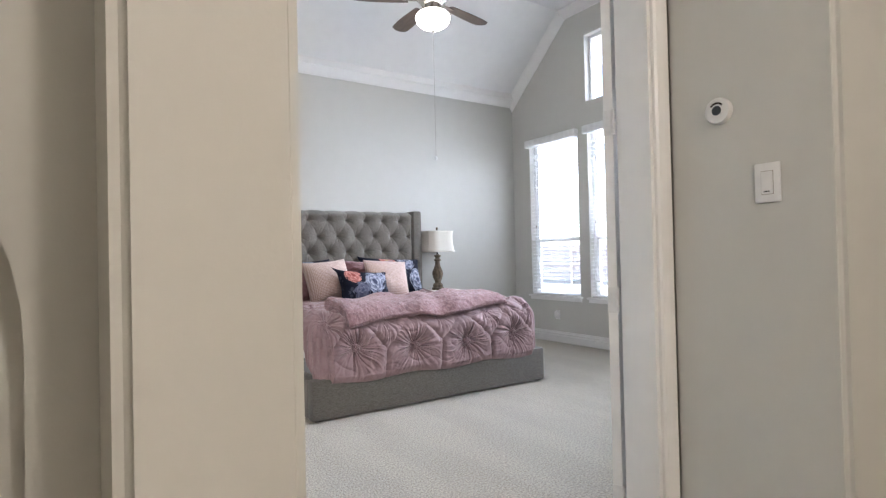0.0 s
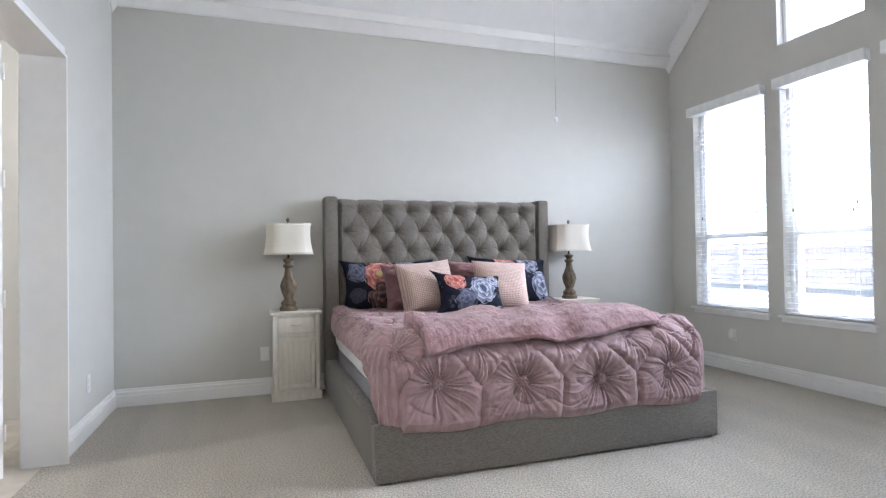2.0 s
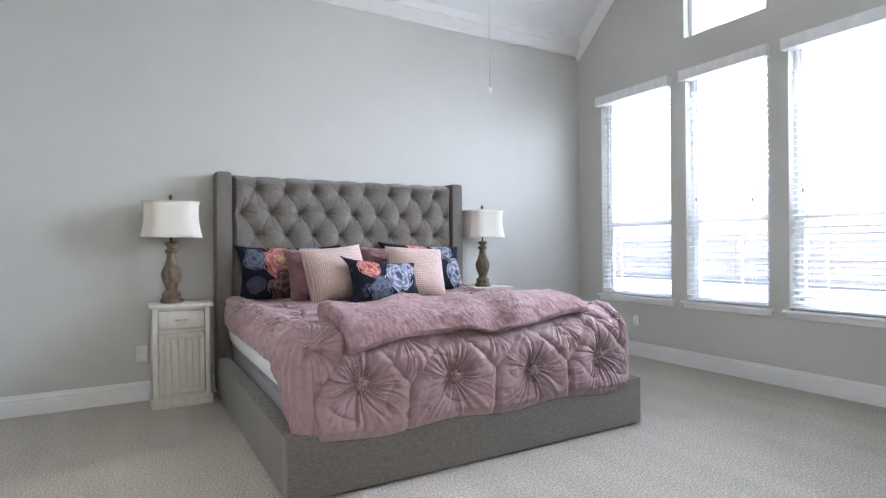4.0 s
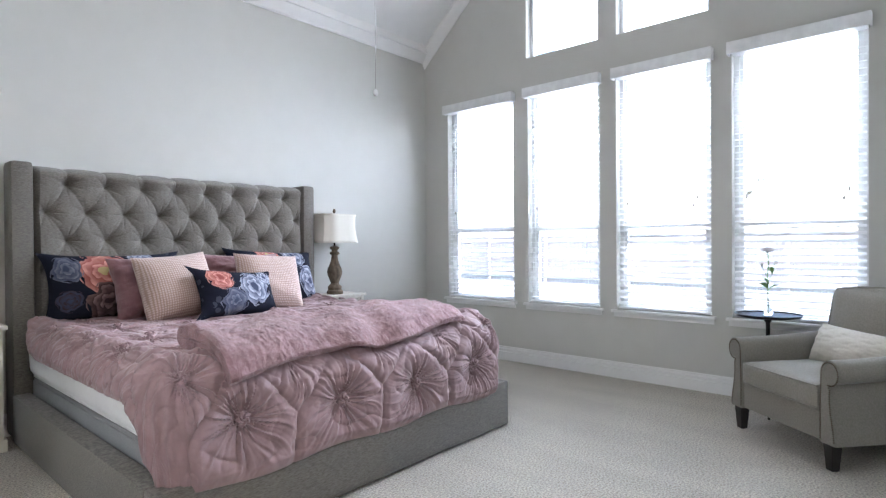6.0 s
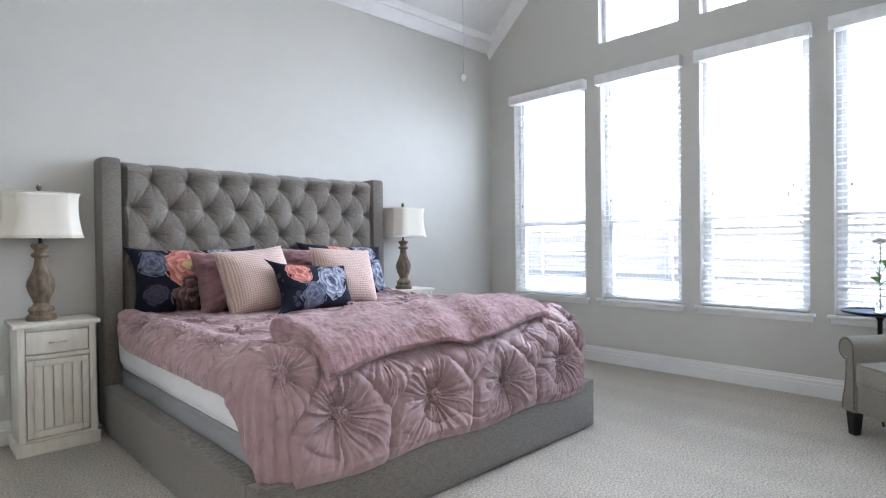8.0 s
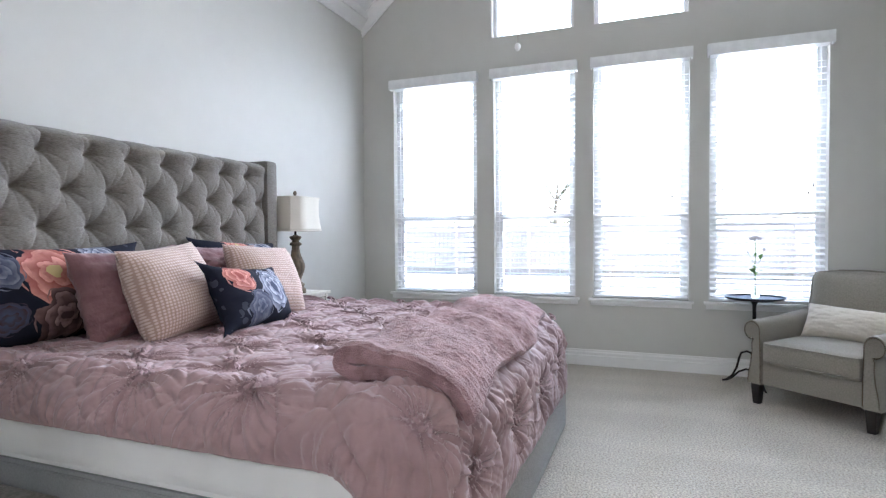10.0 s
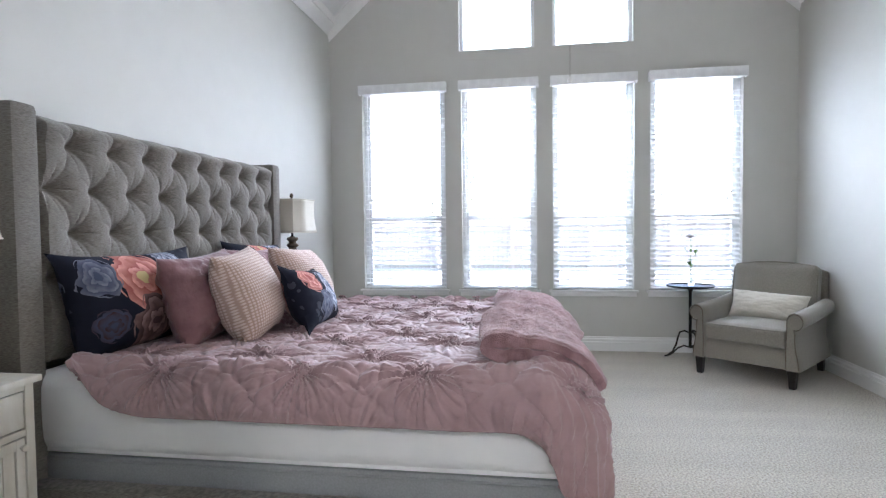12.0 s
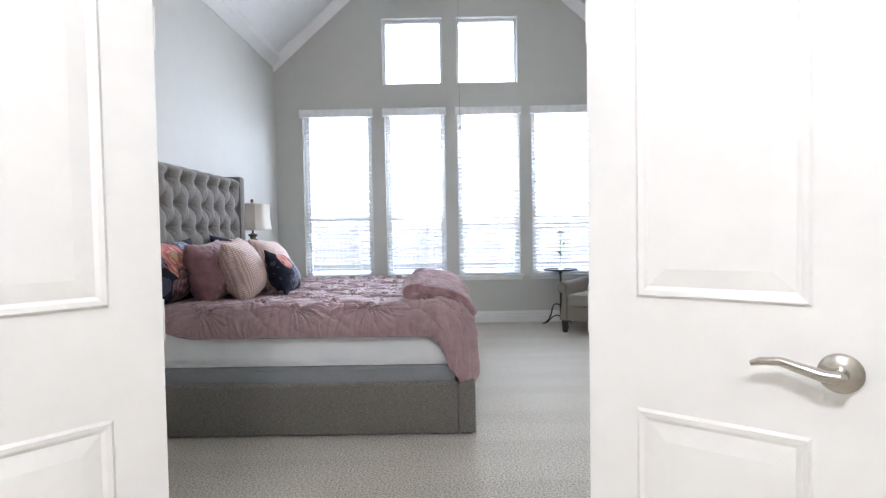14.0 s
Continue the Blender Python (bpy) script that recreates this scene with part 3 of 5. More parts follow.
for v in bm.verts:
    hx, hy, hz, r = 0.978, 0.9925, 0.151, 0.06
    p = Vector((v.co.x, v.co.y + 0.0075, v.co.z - hz))
    c = Vector((max(-hx + r, min(hx - r, p.x)), max(-hy + r, min(hy - r, p.y)), max(-hz + r, min(hz - r, p.z))))
    d = p - c
    d = d.normalized() * r if d.length > 1e-6 else d
    q = c + d
    bulge = max(0.0, 1 - (p.z / hz) ** 2)
    wr = 0.010 * noise.noise((p.x * 2 + p.y * 2.2, p.z * 3, 1)) + 0.006 * math.sin(5 * p.y + 18 * p.z + 3 * noise.noise((p.y * 1.5, 0, 4))) * max(0.0, noise.noise((p.y * 2.5, p.x, 8)))
    if abs(p.x) > hx - 0.01:
        q.x += math.copysign(0.008 * bulge + wr, p.x)
    if abs(p.y) > hy - 0.01:
        q.y += math.copysign(0.008 * bulge + wr, p.y)
    v.co = Vector((q.x, q.y - 0.0075, q.z + hz))
part("fitted_sheet", bm, M_SHEET, mattress, "", True)
boxpart("mattress_base", (-0.962, 0.962, -0.985, 0.97, 0.0, 0.05), M_SHEET, mattress, 0.006)

# ---- duvet: a draped sheet gathered into rosettes ----
HEADY, HWD, RX, RY, TOPZ = 6.46, 0.915, 0.135, 0.19, 0.700
BF = HEADY - 4.70
ROS_A, ROS_B, ROS_S = -0.257, BF + 0.355, 0.476


def drape(a, b):
    """Sheet coordinates (across, along) to a place over the bed, and the outward normal."""
    pa, pb = max(0.0, abs(a) - HWD), max(0.0, b - BF)
    s = 1 if a >= 0 else -1
    x, y, z = max(-HWD, min(HWD, a)), -min(b, BF), 0.0
    n = Vector((0, 0, 1))
    rho = (pa ** 4 + pb ** 4) ** 0.25
    if rho > 1e-6:
        q = math.hypot(pa, pb)
        cx, cy = pa / q, pb / q
        r = 1 / math.hypot(cx / RX, cy / RY)
        ph = min(rho / r, math.pi / 2)
        out, drop = r * math.sin(ph), r * (1 - math.cos(ph)) + max(0.0, rho - r * math.pi / 2)
        x, y, z = x + s * cx * out, y - cy * out, -drop
        n = Vector((s * cx * math.sin(ph), -cy * math.sin(ph), math.cos(ph)))
    return Vector((BCX + x, HEADY + y, TOPZ + z)), n


def rosette(a, b, lift=1.0):
    best = []
    j0 = round((ROS_B - b) / (ROS_S / 2))
    for j in (j0 - 1, j0, j0 + 1, j0 + 2, j0 - 2):
        if j < 0:
            continue
        bb = ROS_B - j * ROS_S / 2
        off = ROS_A + (ROS_S / 2 if j % 2 else 0)
        i0 = round((a - off) / ROS_S)
        for i in (i0 - 1, i0, i0 + 1):
            aa = off + i * ROS_S
            ja = 0.025 * math.sin(12.9 * i + 78.2 * j)
            jb = 0.025 * math.sin(39.3 * i + 11.1 * j)
            best.append((math.hypot(a - aa - ja, b - bb - jb), a - aa - ja, b - bb - jb, i * 7 + j * 3))
    best.sort()
    r, da, db, seed = best[0]
    gap = best[1][0] - r
    th = math.atan2(db, da)
    # gathered disc: gently domed cloth with many fine pleats that run out from a knotted centre
    puff = lift * 0.040 * (1 - math.exp(-(r / 0.09) ** 2)) * (0.42 + 0.58 * min(1.0, gap / 0.06) ** 0.6)
    ws = th + 0.12 * math.sin(2 * th + seed) + 0.06 * math.sin(5 * th + 2 * seed) + 0.4 * noise.noise((da * 4, db * 4, seed * 1.3)) * r / 0.2
    grow = 0.55 + 0.45 * noise.noise((3.0 * math.cos(th), 3.0 * math.sin(th), seed * 0.7))
    near = min(1.0, r / 0.03) * math.exp(-(r / 0.15) ** 2)
    far = math.exp(-((r - 0.17) / 0.09) ** 2)
    amp = 0.85 + 0.15 * lift
    puff += amp * 0.024 * near * grow * ((1 - abs(math.sin(10.5 * ws + seed))) ** 1.3 - 0.35)
    puff -= amp * 0.013 * near * (1 - abs(math.sin(14.5 * ws + 2.3 * seed))) ** 2.2
    puff += amp * 0.012 * far * grow * (1 - abs(math.sin(6.5 * ws + 1.3 * seed))) ** 3
    puff -= 0.005 * far * grow * (1 - abs(math.sin(11.0 * ws + 0.7 * seed))) ** 3
    reach = math.exp(-(r / 0.21) ** 2) * min(1.0, r / 0.05)
    puff -= amp * 0.0065 * reach * (0.5 + 0.5 * noise.noise((6 * math.cos(th), 6 * math.sin(th), seed * 0.9))) * (1 - abs(math.sin(17.5 * ws + 1.7 * seed))) ** 2.5
    puff += 0.016 * math.exp(-(r / 0.020) ** 2) + 0.008 * math.exp(-(r / 0.04) ** 2) * math.sin(75 * da + 5) * math.sin(75 * db + seed)
    return puff


NA, NB = 540, 480
grid = []
for j in range(NB + 1):
    v = j / NB
    row = []
    for i in range(NA + 1):
        u = 2 * i / NA - 1
        k = max(0.0, min(1.0, (v - 0.72) / 0.13))
        side = 0.225 - 0.13 * max(0, 1 - v / 0.16) ** 2 + 0.19 * k * k * (3 - 2 * k)
        a = u * (HWD + side)
        bl = BF + 0.565 + 0.012 * math.sin(9 * a + 1)
        b = bl * v + (0.10 * (abs(u) ** 6) * (1 - v) ** 3)
        p, n = drape(a, b)
        damp = 1 - 0.85 * min(1.0, min(max(0.0, abs(a) - HWD), max(0.0, b - BF)) / 0.09)
        flat = max(0.0, min(1.0, (BF + 0.02 - b) / 0.15)) * max(0.0, min(1.0, (HWD + 0.04 - abs(a)) / 0.12))
        under = max(0.0, min(1.0, (a + 0.80) / 0.06, (0.66 - a) / 0.06, (b - BF + 0.27) / 0.06, (BF + 0.24 - b) / 0.06))
        aside = max(0.0, min(1.0, (abs(a) - HWD) / 0.1)) * max(0.0, min(1.0, (BF - b) / 0.15))
        h = rosette(a, b, 1 - 0.85 * max(flat, 0.85 * aside)) * damp * (1 - 0.65 * under)
        w = damp * (0.005 * noise.noise((a * 4.5, b * 4.5, 2.0)) + 0.004 * noise.noise((a * 17, b * 17, 5.0)) - 0.003 * abs(noise.noise((a * 6 + 3, b * 24, 9.0))))
        c1 = 1 - abs(noise.noise((a * 5.5 + 0.6 * b, b * 8.5 + 4, 11.0)))
        c2 = 1 - abs(noise.noise((a * 15 + 2, b * 15, 13.0)))
        w -= (0.4 + 0.6 * damp) * (0.009 * c1 ** 14 + 0.003 * c2 ** 10) - 0.002
        ph = max(0.0, abs(a) - HWD) * max(0.0, b - BF)
        fold = 0.004 * min(1.0, ph * 60) * math.sin(24 * math.atan2(max(0.0, b - BF), max(1e-6, abs(a) - HWD)))
        hem = min(1.0, (1 - abs(u)) / 0.03, (1 - v) / 0.02, (v + 0.01) / 0.02)
        p.z += 0.06 * max(0.0, (abs(u) - 0.8) / 0.2) ** 2 * max(0.0, 1 - v / 0.07)
        row.append(p + n * (0.006 + (h + w + fold) * (0.35 + 0.65 * hem)))
    grid.append(row)
bm = bmesh.new()
sheet(bm, grid)
duvet = tagged(finish("duvet", bm, M_DUVET, True), "dusty mauve duvet gathered into rosettes, draped over the bed", "duvet")
if sum(f.normal.z for f in duvet.data.polygons) < 0:
    duvet.data.flip_normals()
sol = duvet.modifiers.new("thickness", "SOLIDIFY")
sol.thickness, sol.offset = 0.022, -1

bm = bmesh.new()
rows = []
for k in range(9):
    r = 0.004 + 0.024 * k / 8
    rows.append([(r * math.cos(q) * (1 + 0.16 * math.sin(5 * q + k)), r * math.sin(q) * (1 + 0.16 * math.sin(5 * q + k)), 0.010 * math.cos(math.pi * k / 16) + 0.004 * math.sin(5 * q + 1.2 * k) * math.sin(math.pi * k / 8) + 0.002 * math.sin(11 * q + k)) for q in [2 * math.pi * i / 30 for i in range(31)]])
sheet(bm, rows)
bmesh.ops.remove_doubles(bm, verts=bm.verts, dist=1e-5)
knot = None
for j in range(0, 9):
    bb = ROS_B - j * ROS_S / 2
    off = ROS_A + (ROS_S / 2 if j % 2 else 0)
    for i in range(-4, 5):
        aa = off + i * ROS_S + 0.025 * math.sin(12.9 * i + 78.2 * j)
        b2 = bb + 0.025 * math.sin(39.3 * i + 11.1 * j)
        pa, pb = max(0.0, abs(aa) - HWD), max(0.0, b2 - BF)
        if pa > 0.16 or min(pa, pb) > 0.05 or b2 < 0.35 or (-0.85 < aa < 0.70 and abs(b2 - BF) < 0.22):
            continue
        p, n = drape(aa, b2)
        m = Matrix.Translation(p + n * 0.026) @ n.to_track_quat("Z", "Y").to_matrix().to_4x4() @ pose(0, 0, 0, 0, 0, 40 * i + 70 * j)
        if knot is None:
            knot = part("rosette_knot", bm, M_DUVET, duvet, "", True)
            knot.matrix_basis = m
        else:
            ob = share("rosette_knot", knot.data, duvet, (0, 0, 0))
            ob.matrix_basis = m

# ---- plush throw, folded over itself across the foot ----
path = [(BF + 0.15, 0.040)]
path += [(BF + 0.15 - 0.29 * k / 54, 0.040 + 0.003 * math.sin(k / 3)) for k in range(1, 55)]
path += [(BF - 0.14 - 0.032 * math.sin(q), 0.065 - 0.025 * math.cos(q)) for q in [math.pi * k / 8 for k in range(1, 8)]]
path += [(BF - 0.14 + 0.305 * k / 60, 0.090 + 0.003 * math.sin(k * 0.3)) for k in range(0, 61)]
TH = 0.0205
left, right = [], []
for k, (b, o) in enumerate(path):
    b0, o0 = path[max(0, k - 1)]
    b1, o1 = path[min(len(path) - 1, k + 1)]
    d = Vector((b1 - b0, o1 - o0)).normalized()
    t = TH * (0.55 if k in (0, len(path) - 1) else 1.0)
    left.append((b - d.y * t, o + d.x * t))
    right.append((b + d.y * t, o - d.x * t))
outline = left + right[::-1]
bm = bmesh.new()
rings, NT = [], 300
for i in range(NT + 1):
    f = i / NT
    a = -0.80 + 1.50 * f
    ring = []
    end = min(1.0, f / 0.03 + 0.55, (1 - f) / 0.03 + 0.55)
    for k, (b, o) in enumerate(outline):
        skew = 0.05 * (1 - f) * (b - BF) / 0.3 - 0.03 * f
        p, n = drape(a + 0.04 * (b - BF), b + skew + 0.018 * math.sin(6.5 * a + 1))
        pile = 0.0035 * noise.noise((a * 55, b * 55, o * 90)) + 0.003 * noise.noise((a * 110, b * 70, o * 90))
        lump = pile + 0.010 * noise.noise((a * 4, b * 6, o * 30)) + 0.006 * noise.noise((a * 15, b * 15, o * 60)) + 0.014 * math.sin(13 * a + 9 * b + 2 * math.sin(4 * a)) * max(0, 0.3 + math.sin(3 * a + 2))
        swell = 1.08 - 0.40 * max(0.0, min(1.0, (b - BF + 0.15) / 0.33)) + 0.10 * math.sin(11 * a + 3 * b) * max(0.0, 1 - abs(b - BF + 0.1) / 0.2)
        ring.append(bm.verts.new(p + n * (o * (0.78 + 0.22 * end) * swell + lump)))
    rings.append(ring)
k = len(outline)
for r0, r1 in zip(rings, rings[1:]):
    for i in range(k):
        bm.faces.new((r0[i], r0[(i + 1) % k], r1[(i + 1) % k], r1[i]))
for r, m in ((rings[0], 1), (rings[-1], -1)):
    half = len(left)
    for i in range(half - 1):
        q = (r[i], r[i + 1], r[k - 2 - i], r[k - 1 - i])
        bm.faces.new(q if m > 0 else q[::-1])
tagged(finish("throw_blanket", bm, M_THROW, True), "folded mauve plush throw lying across the foot of the duvet", "blanket")


# ---- patterned cloth ----
def nodes_of(name, rough=0.8, sheen=0.2):
    m = bpy.data.materials.new(name)
    m.use_nodes = True
    n, l = m.node_tree.nodes, m.node_tree.links
    p = n["Principled BSDF"]
    p.inputs["Roughness"].default_value, p.inputs["Sheen Weight"].default_value = rough, sheen
    return m, n, l, p


def mth(n, l, op, a, b=None, c=None):
    x = n.new("ShaderNodeMath")
    x.operation = op
    for i, v in enumerate((a, b, c)):
        if v is None:
            continue
        if isinstance(v, (int, float)):
            x.inputs[i].default_value = v
        else:
            l.new(v, x.inputs[i])
    return x.outputs[0]


def mixc(n, l, f, a, b):
    x = n.new("ShaderNodeMix")
    x.data_type = "RGBA"
    l.new(f, x.inputs[0])
    for i, v in ((6, a), (7, b)):
        if isinstance(v, tuple):
            x.inputs[i].default_value = (*v, 1)
        else:
            l.new(v, x.inputs[i])
    return x.outputs[2]


def floral(name, flowers):
    """Navy cotton printed with large layered blooms; flowers: (x, z, size, light, dark, eye)."""
    m, n, l, p = nodes_of(name, 0.85, 0.0)
    p.inputs["Specular IOR Level"].default_value = 0.15
    tc = n.new("ShaderNodeTexCoord")
    wob = n.new("ShaderNodeTexNoise")
    wob.inputs["Scale"].default_value, wob.inputs["Detail"].default_value = 11, 2
    l.new(tc.outputs["Object"], wob.inputs[0])
    sep = n.new("ShaderNodeSeparateXYZ")
    l.new(tc.outputs["Object"], sep.inputs[0])
    wob2 = n.new("ShaderNodeTexNoise")
    wob2.inputs["Scale"].default_value, wob2.inputs["Detail"].default_value = 55, 2
    l.new(tc.outputs["Object"], wob2.inputs[0])
    wf = mth(n, l, "MULTIPLY", mth(n, l, "SUBTRACT", wob2.outputs[0], 0.5), 0.009)
    wv = mth(n, l, "ADD", wf, mth(n, l, "MULTIPLY", mth(n, l, "SUBTRACT", wob.outputs[0], 0.5), 0.075))
    X, Z = mth(n, l, "ADD", sep.outputs[0], wv), mth(n, l, "SUBTRACT", sep.outputs[2], wv)
    bgn = n.new("ShaderNodeTexVoronoi")
    bgn.inputs["Scale"].default_value = 16
    l.new(tc.outputs["Object"], bgn.inputs[0])
    leaf = mth(n, l, "MULTIPLY", mth(n, l, "LESS_THAN", bgn.outputs["Distance"], 0.32), mth(n, l, "GREATER_THAN", wob.outputs[0], 0.54))
    col = mixc(n, l, leaf, (0.012, 0.0135, 0.025), (0.045, 0.05, 0.07))
    for fx, fz, size, light, dark, eye in flowers:
        dx, dz = mth(n, l, "SUBTRACT", X, fx), mth(n, l, "SUBTRACT", Z, fz)
        r = mth(n, l, "DIVIDE", mth(n, l, "SQRT", mth(n, l, "ADD", mth(n, l, "MULTIPLY", dx, dx), mth(n, l, "MULTIPLY", dz, dz))), size)
        th = mth(n, l, "ARCTAN2", dz, dx)
        lay = mth(n, l, "FLOOR", mth(n, l, "MULTIPLY", r, 3.2))
        pet = mth(n, l, "ABSOLUTE", mth(n, l, "SINE", mth(n, l, "ADD", mth(n, l, "MULTIPLY", th, 2.5), mth(n, l, "MULTIPLY", lay, 1.9))))
        edge = mth(n, l, "FRACT", mth(n, l, "ADD", mth(n, l, "MULTIPLY", r, 3.2), mth(n, l, "MULTIPLY", pet, -0.45)))
        tone = mth(n, l, "MULTIPLY", mth(n, l, "POWER", mth(n, l, "MAXIMUM", edge, 0.001), 0.8), mth(n, l, "ADD", mth(n, l, "MULTIPLY", pet, 0.75), 0.25))
        tone = mth(n, l, "MULTIPLY", tone, mth(n, l, "ADD", mth(n, l, "MULTIPLY", wob2.outputs[0], 1.1), 0.42))
        fc = mixc(n, l, tone, dark, light)
        fc = mixc(n, l, mth(n, l, "LESS_THAN", r, 0.2), fc, eye)
        lim = mth(n, l, "ADD", mth(n, l, "MULTIPLY", pet, 0.22), 0.78)
        col = mixc(n, l, mth(n, l, "LESS_THAN", r, lim), col, fc)
    l.new(col, p.inputs["Base Color"])
    return m


CORAL, CORAL_D = (0.72, 0.36, 0.30), (0.30, 0.085, 0.07)
ROSE, ROSE_D = (0.26, 0.17, 0.16), (0.05, 0.028, 0.03)
BLUE, BLUE_D = (0.50, 0.52, 0.60), (0.055, 0.065, 0.11)
GREYB = (0.20, 0.21, 0.26)
EYE = (0.52, 0.42, 0.20)
M_FLORAL = floral("navy_floral_cotton", [(-0.085, 0.075, 0.15, CORAL, CORAL_D, EYE), (-0.08, -0.11, 0.12, ROSE, ROSE_D, ROSE_D), (-0.28, 0.10, 0.085, GREYB, BLUE_D, BLUE_D), (-0.27, -0.10, 0.07, ROSE_D, BLUE_D, BLUE_D), (0.14, 0.14, 0.09, BLUE, BLUE_D, BLUE_D), (0.22, -0.04, 0.12, CORAL, CORAL_D, EYE)])
M_FLORAL_B = floral("navy_blue_floral_cotton", [(0.28, -0.06, 0.13, BLUE, BLUE_D, BLUE_D), (-0.08, 0.15, 0.10, CORAL, CORAL_D, EYE), (0.16, 0.15, 0.11, BLUE, BLUE_D, BLUE_D)])
M_FLORAL_C = floral("navy_small_floral_cotton", [(0.07, 0.01, 0.125, BLUE, BLUE_D, BLUE_D), (-0.15, 0.08, 0.085, CORAL, CORAL_D, CORAL_D), (0.19, 0.09, 0.07, BLUE, BLUE_D, BLUE_D), (-0.09, -0.08, 0.09, GREYB, BLUE_D, BLUE_D)])


def knit(name):
    m, n, l, p = nodes_of(name, 0.9, 0.2)
    tc, vo = n.new("ShaderNodeTexCoord"), n.new("ShaderNodeTexVoronoi")
    vo.inputs["Scale"].default_value, vo.inputs["Randomness"].default_value = 74, 0.12
    vo.voronoi_dimensions = "2D"
    sp, cb = n.new("ShaderNodeSeparateXYZ"), n.new("ShaderNodeCombineXYZ")
    l.new(tc.outputs["Object"], sp.inputs[0])
    l.new(sp.outputs[0], cb.inputs[0]), l.new(sp.outputs[2], cb.inputs[1])
    l.new(cb.outputs[0], vo.inputs[0])
    r = n.new("ShaderNodeValToRGB")
    r.color_ramp.elements[0].position, r.color_ramp.elements[0].color = 0.26, (0.66, 0.53, 0.48, 1)
    r.color_ramp.elements[1].position, r.color_ramp.elements[1].color = 0.44, (0.43, 0.30, 0.245, 1)
    l.new(vo.outputs["Distance"], r.inputs[0])
    l.new(r.outputs[0], p.inputs["Base Color"])
    bp = n.new("ShaderNodeBump")
    bp.invert = True
    bp.inputs["Strength"].default_value, bp.inputs["Distance"].default_value = 0.6, 0.004
    l.new(vo.outputs["Distance"], bp.inputs["Height"])
    l.new(bp.outputs[0], p.inputs["Normal"])
    return m


M_KNIT = knit("pink_dotted_knit")
M_SHAM = mat("dark_mauve_cotton", (0.25, 0.122, 0.128), (0.2, 0.092, 0.098), rough=0.7, scale=14, bump=0.9, bscale=11, dist=0.022, sheen=0.3)
M_CREAM = mat("cream_cotton", (0.66, 0.615, 0.53), (0.60, 0.555, 0.48), rough=0.85, scale=90, bump=0.3, bscale=30, dist=0.004, sheen=0.2)


def cushion(name, w, h, d, at, rx, rz, ry, material, label, category="pillow", wrinkle=0.006, pinch=0.10, seed=0.0, ears=0.0, group="pillows on the bed"):
    """A stuffed pillow standing on its lower edge; local z up, front towards -y."""
    bm = bmesh.new()
    N = 44
    sides = []
    for sg in (-1, 1):
        grid = []
        for j in range(N + 1):
            v = 2 * j / N - 1
            row = []
            for i in range(N + 1):
                u = 2 * i / N - 1
                x = w / 2 * u * (1 - pinch * (1 - v * v) * abs(u) ** 1.5) * (1 + ears * max(0, abs(u) + abs(v) - 1.75))
                z = h / 2 * v * (1 - pinch * (1 - u * u) * abs(v) ** 1.5) * (1 + ears * max(0, abs(u) + abs(v) - 1.75))
                t = d / 2 * max(0.0, (1 - abs(u) ** 2.3) * (1 - abs(v) ** 2.3)) ** 0.55
                wr = wrinkle * (noise.noise((u * 3 + seed, v * 3, sg * 2)) + 0.6 * noise.noise((u * 8, v * 8 + seed, sg * 3)) + 0.5 * math.sin(14 * math.atan2(v, u) + seed) * (u * u + v * v) * 0.5)
                if wrinkle > 0.01:
                    wr -= 0.012 * (1 - abs(noise.noise((u * 2.6 + seed, v * 4.2, sg * 5.0)))) ** 7
                sag = 1 + 0.14 * -v * (1 - u * u)
                row.append((x, sg * (t * sag + wr * min(1, t / (0.2 * d))), z))
            grid.append(row)
        sheet(bm, grid)
    bmesh.ops.remove_doubles(bm, verts=bm.verts, dist=1e-4)
    ob = finish(name, bm, material, True)
    m = Matrix.Translation(at) @ pose(0, 0, 0, 0, 0, rz) @ pose(0, 0, 0, rx) @ pose(0, 0, 0, 0, ry) @ Matrix.Translation((0, 0, h / 2))
    ob.matrix_world = m
    return tagged(ob, label, category, group)


PZ = 0.695
cushion("pillow", 0.80, 0.435, 0.27, (2.08, 6.385, PZ - 0.01), -15, -2, 0, M_FLORAL, "navy cotton pillow printed with large coral and grey flowers", seed=1, ears=0.15)
cushion("pillow", 0.80, 0.44, 0.26, (3.22, 6.36, PZ), -20, 4, 3, M_FLORAL_B, "navy cotton pillow printed with pale blue flowers", seed=2, ears=0.15)
cushion("pillow", 0.62, 0.42, 0.31, (2.30, 6.18, PZ - 0.01), -17, 4, -2, M_SHAM, "plain dark mauve cotton pillow", seed=3, wrinkle=0.018)
cushion("pillow", 0.60, 0.41, 0.28, (2.86, 6.22, PZ), -15, -3, 1, M_SHAM, "plain dark mauve cotton pillow", seed=4, wrinkle=0.018)
cushion("pillow", 0.49, 0.43, 0.27, (2.33, 5.98, PZ - 0.005), -19, 8, -4, M_KNIT, "square pink cushion with small woven dots", seed=5, wrinkle=0.004, pinch=0.07)
cushion("pillow", 0.48, 0.43, 0.26, (2.93, 5.96, PZ - 0.005), -24, -4, 4, M_KNIT, "square pink cushion with small woven dots", seed=6, wrinkle=0.004, pinch=0.07)
cushion("pillow", 0.60, 0.33, 0.20, (2.60, 5.785, PZ - 0.005), -25, 10, 5, M_FLORAL_C, "small navy lumbar cushion printed with blue flowers", seed=7, wrinkle=0.005, pinch=0.13, ears=0.5)


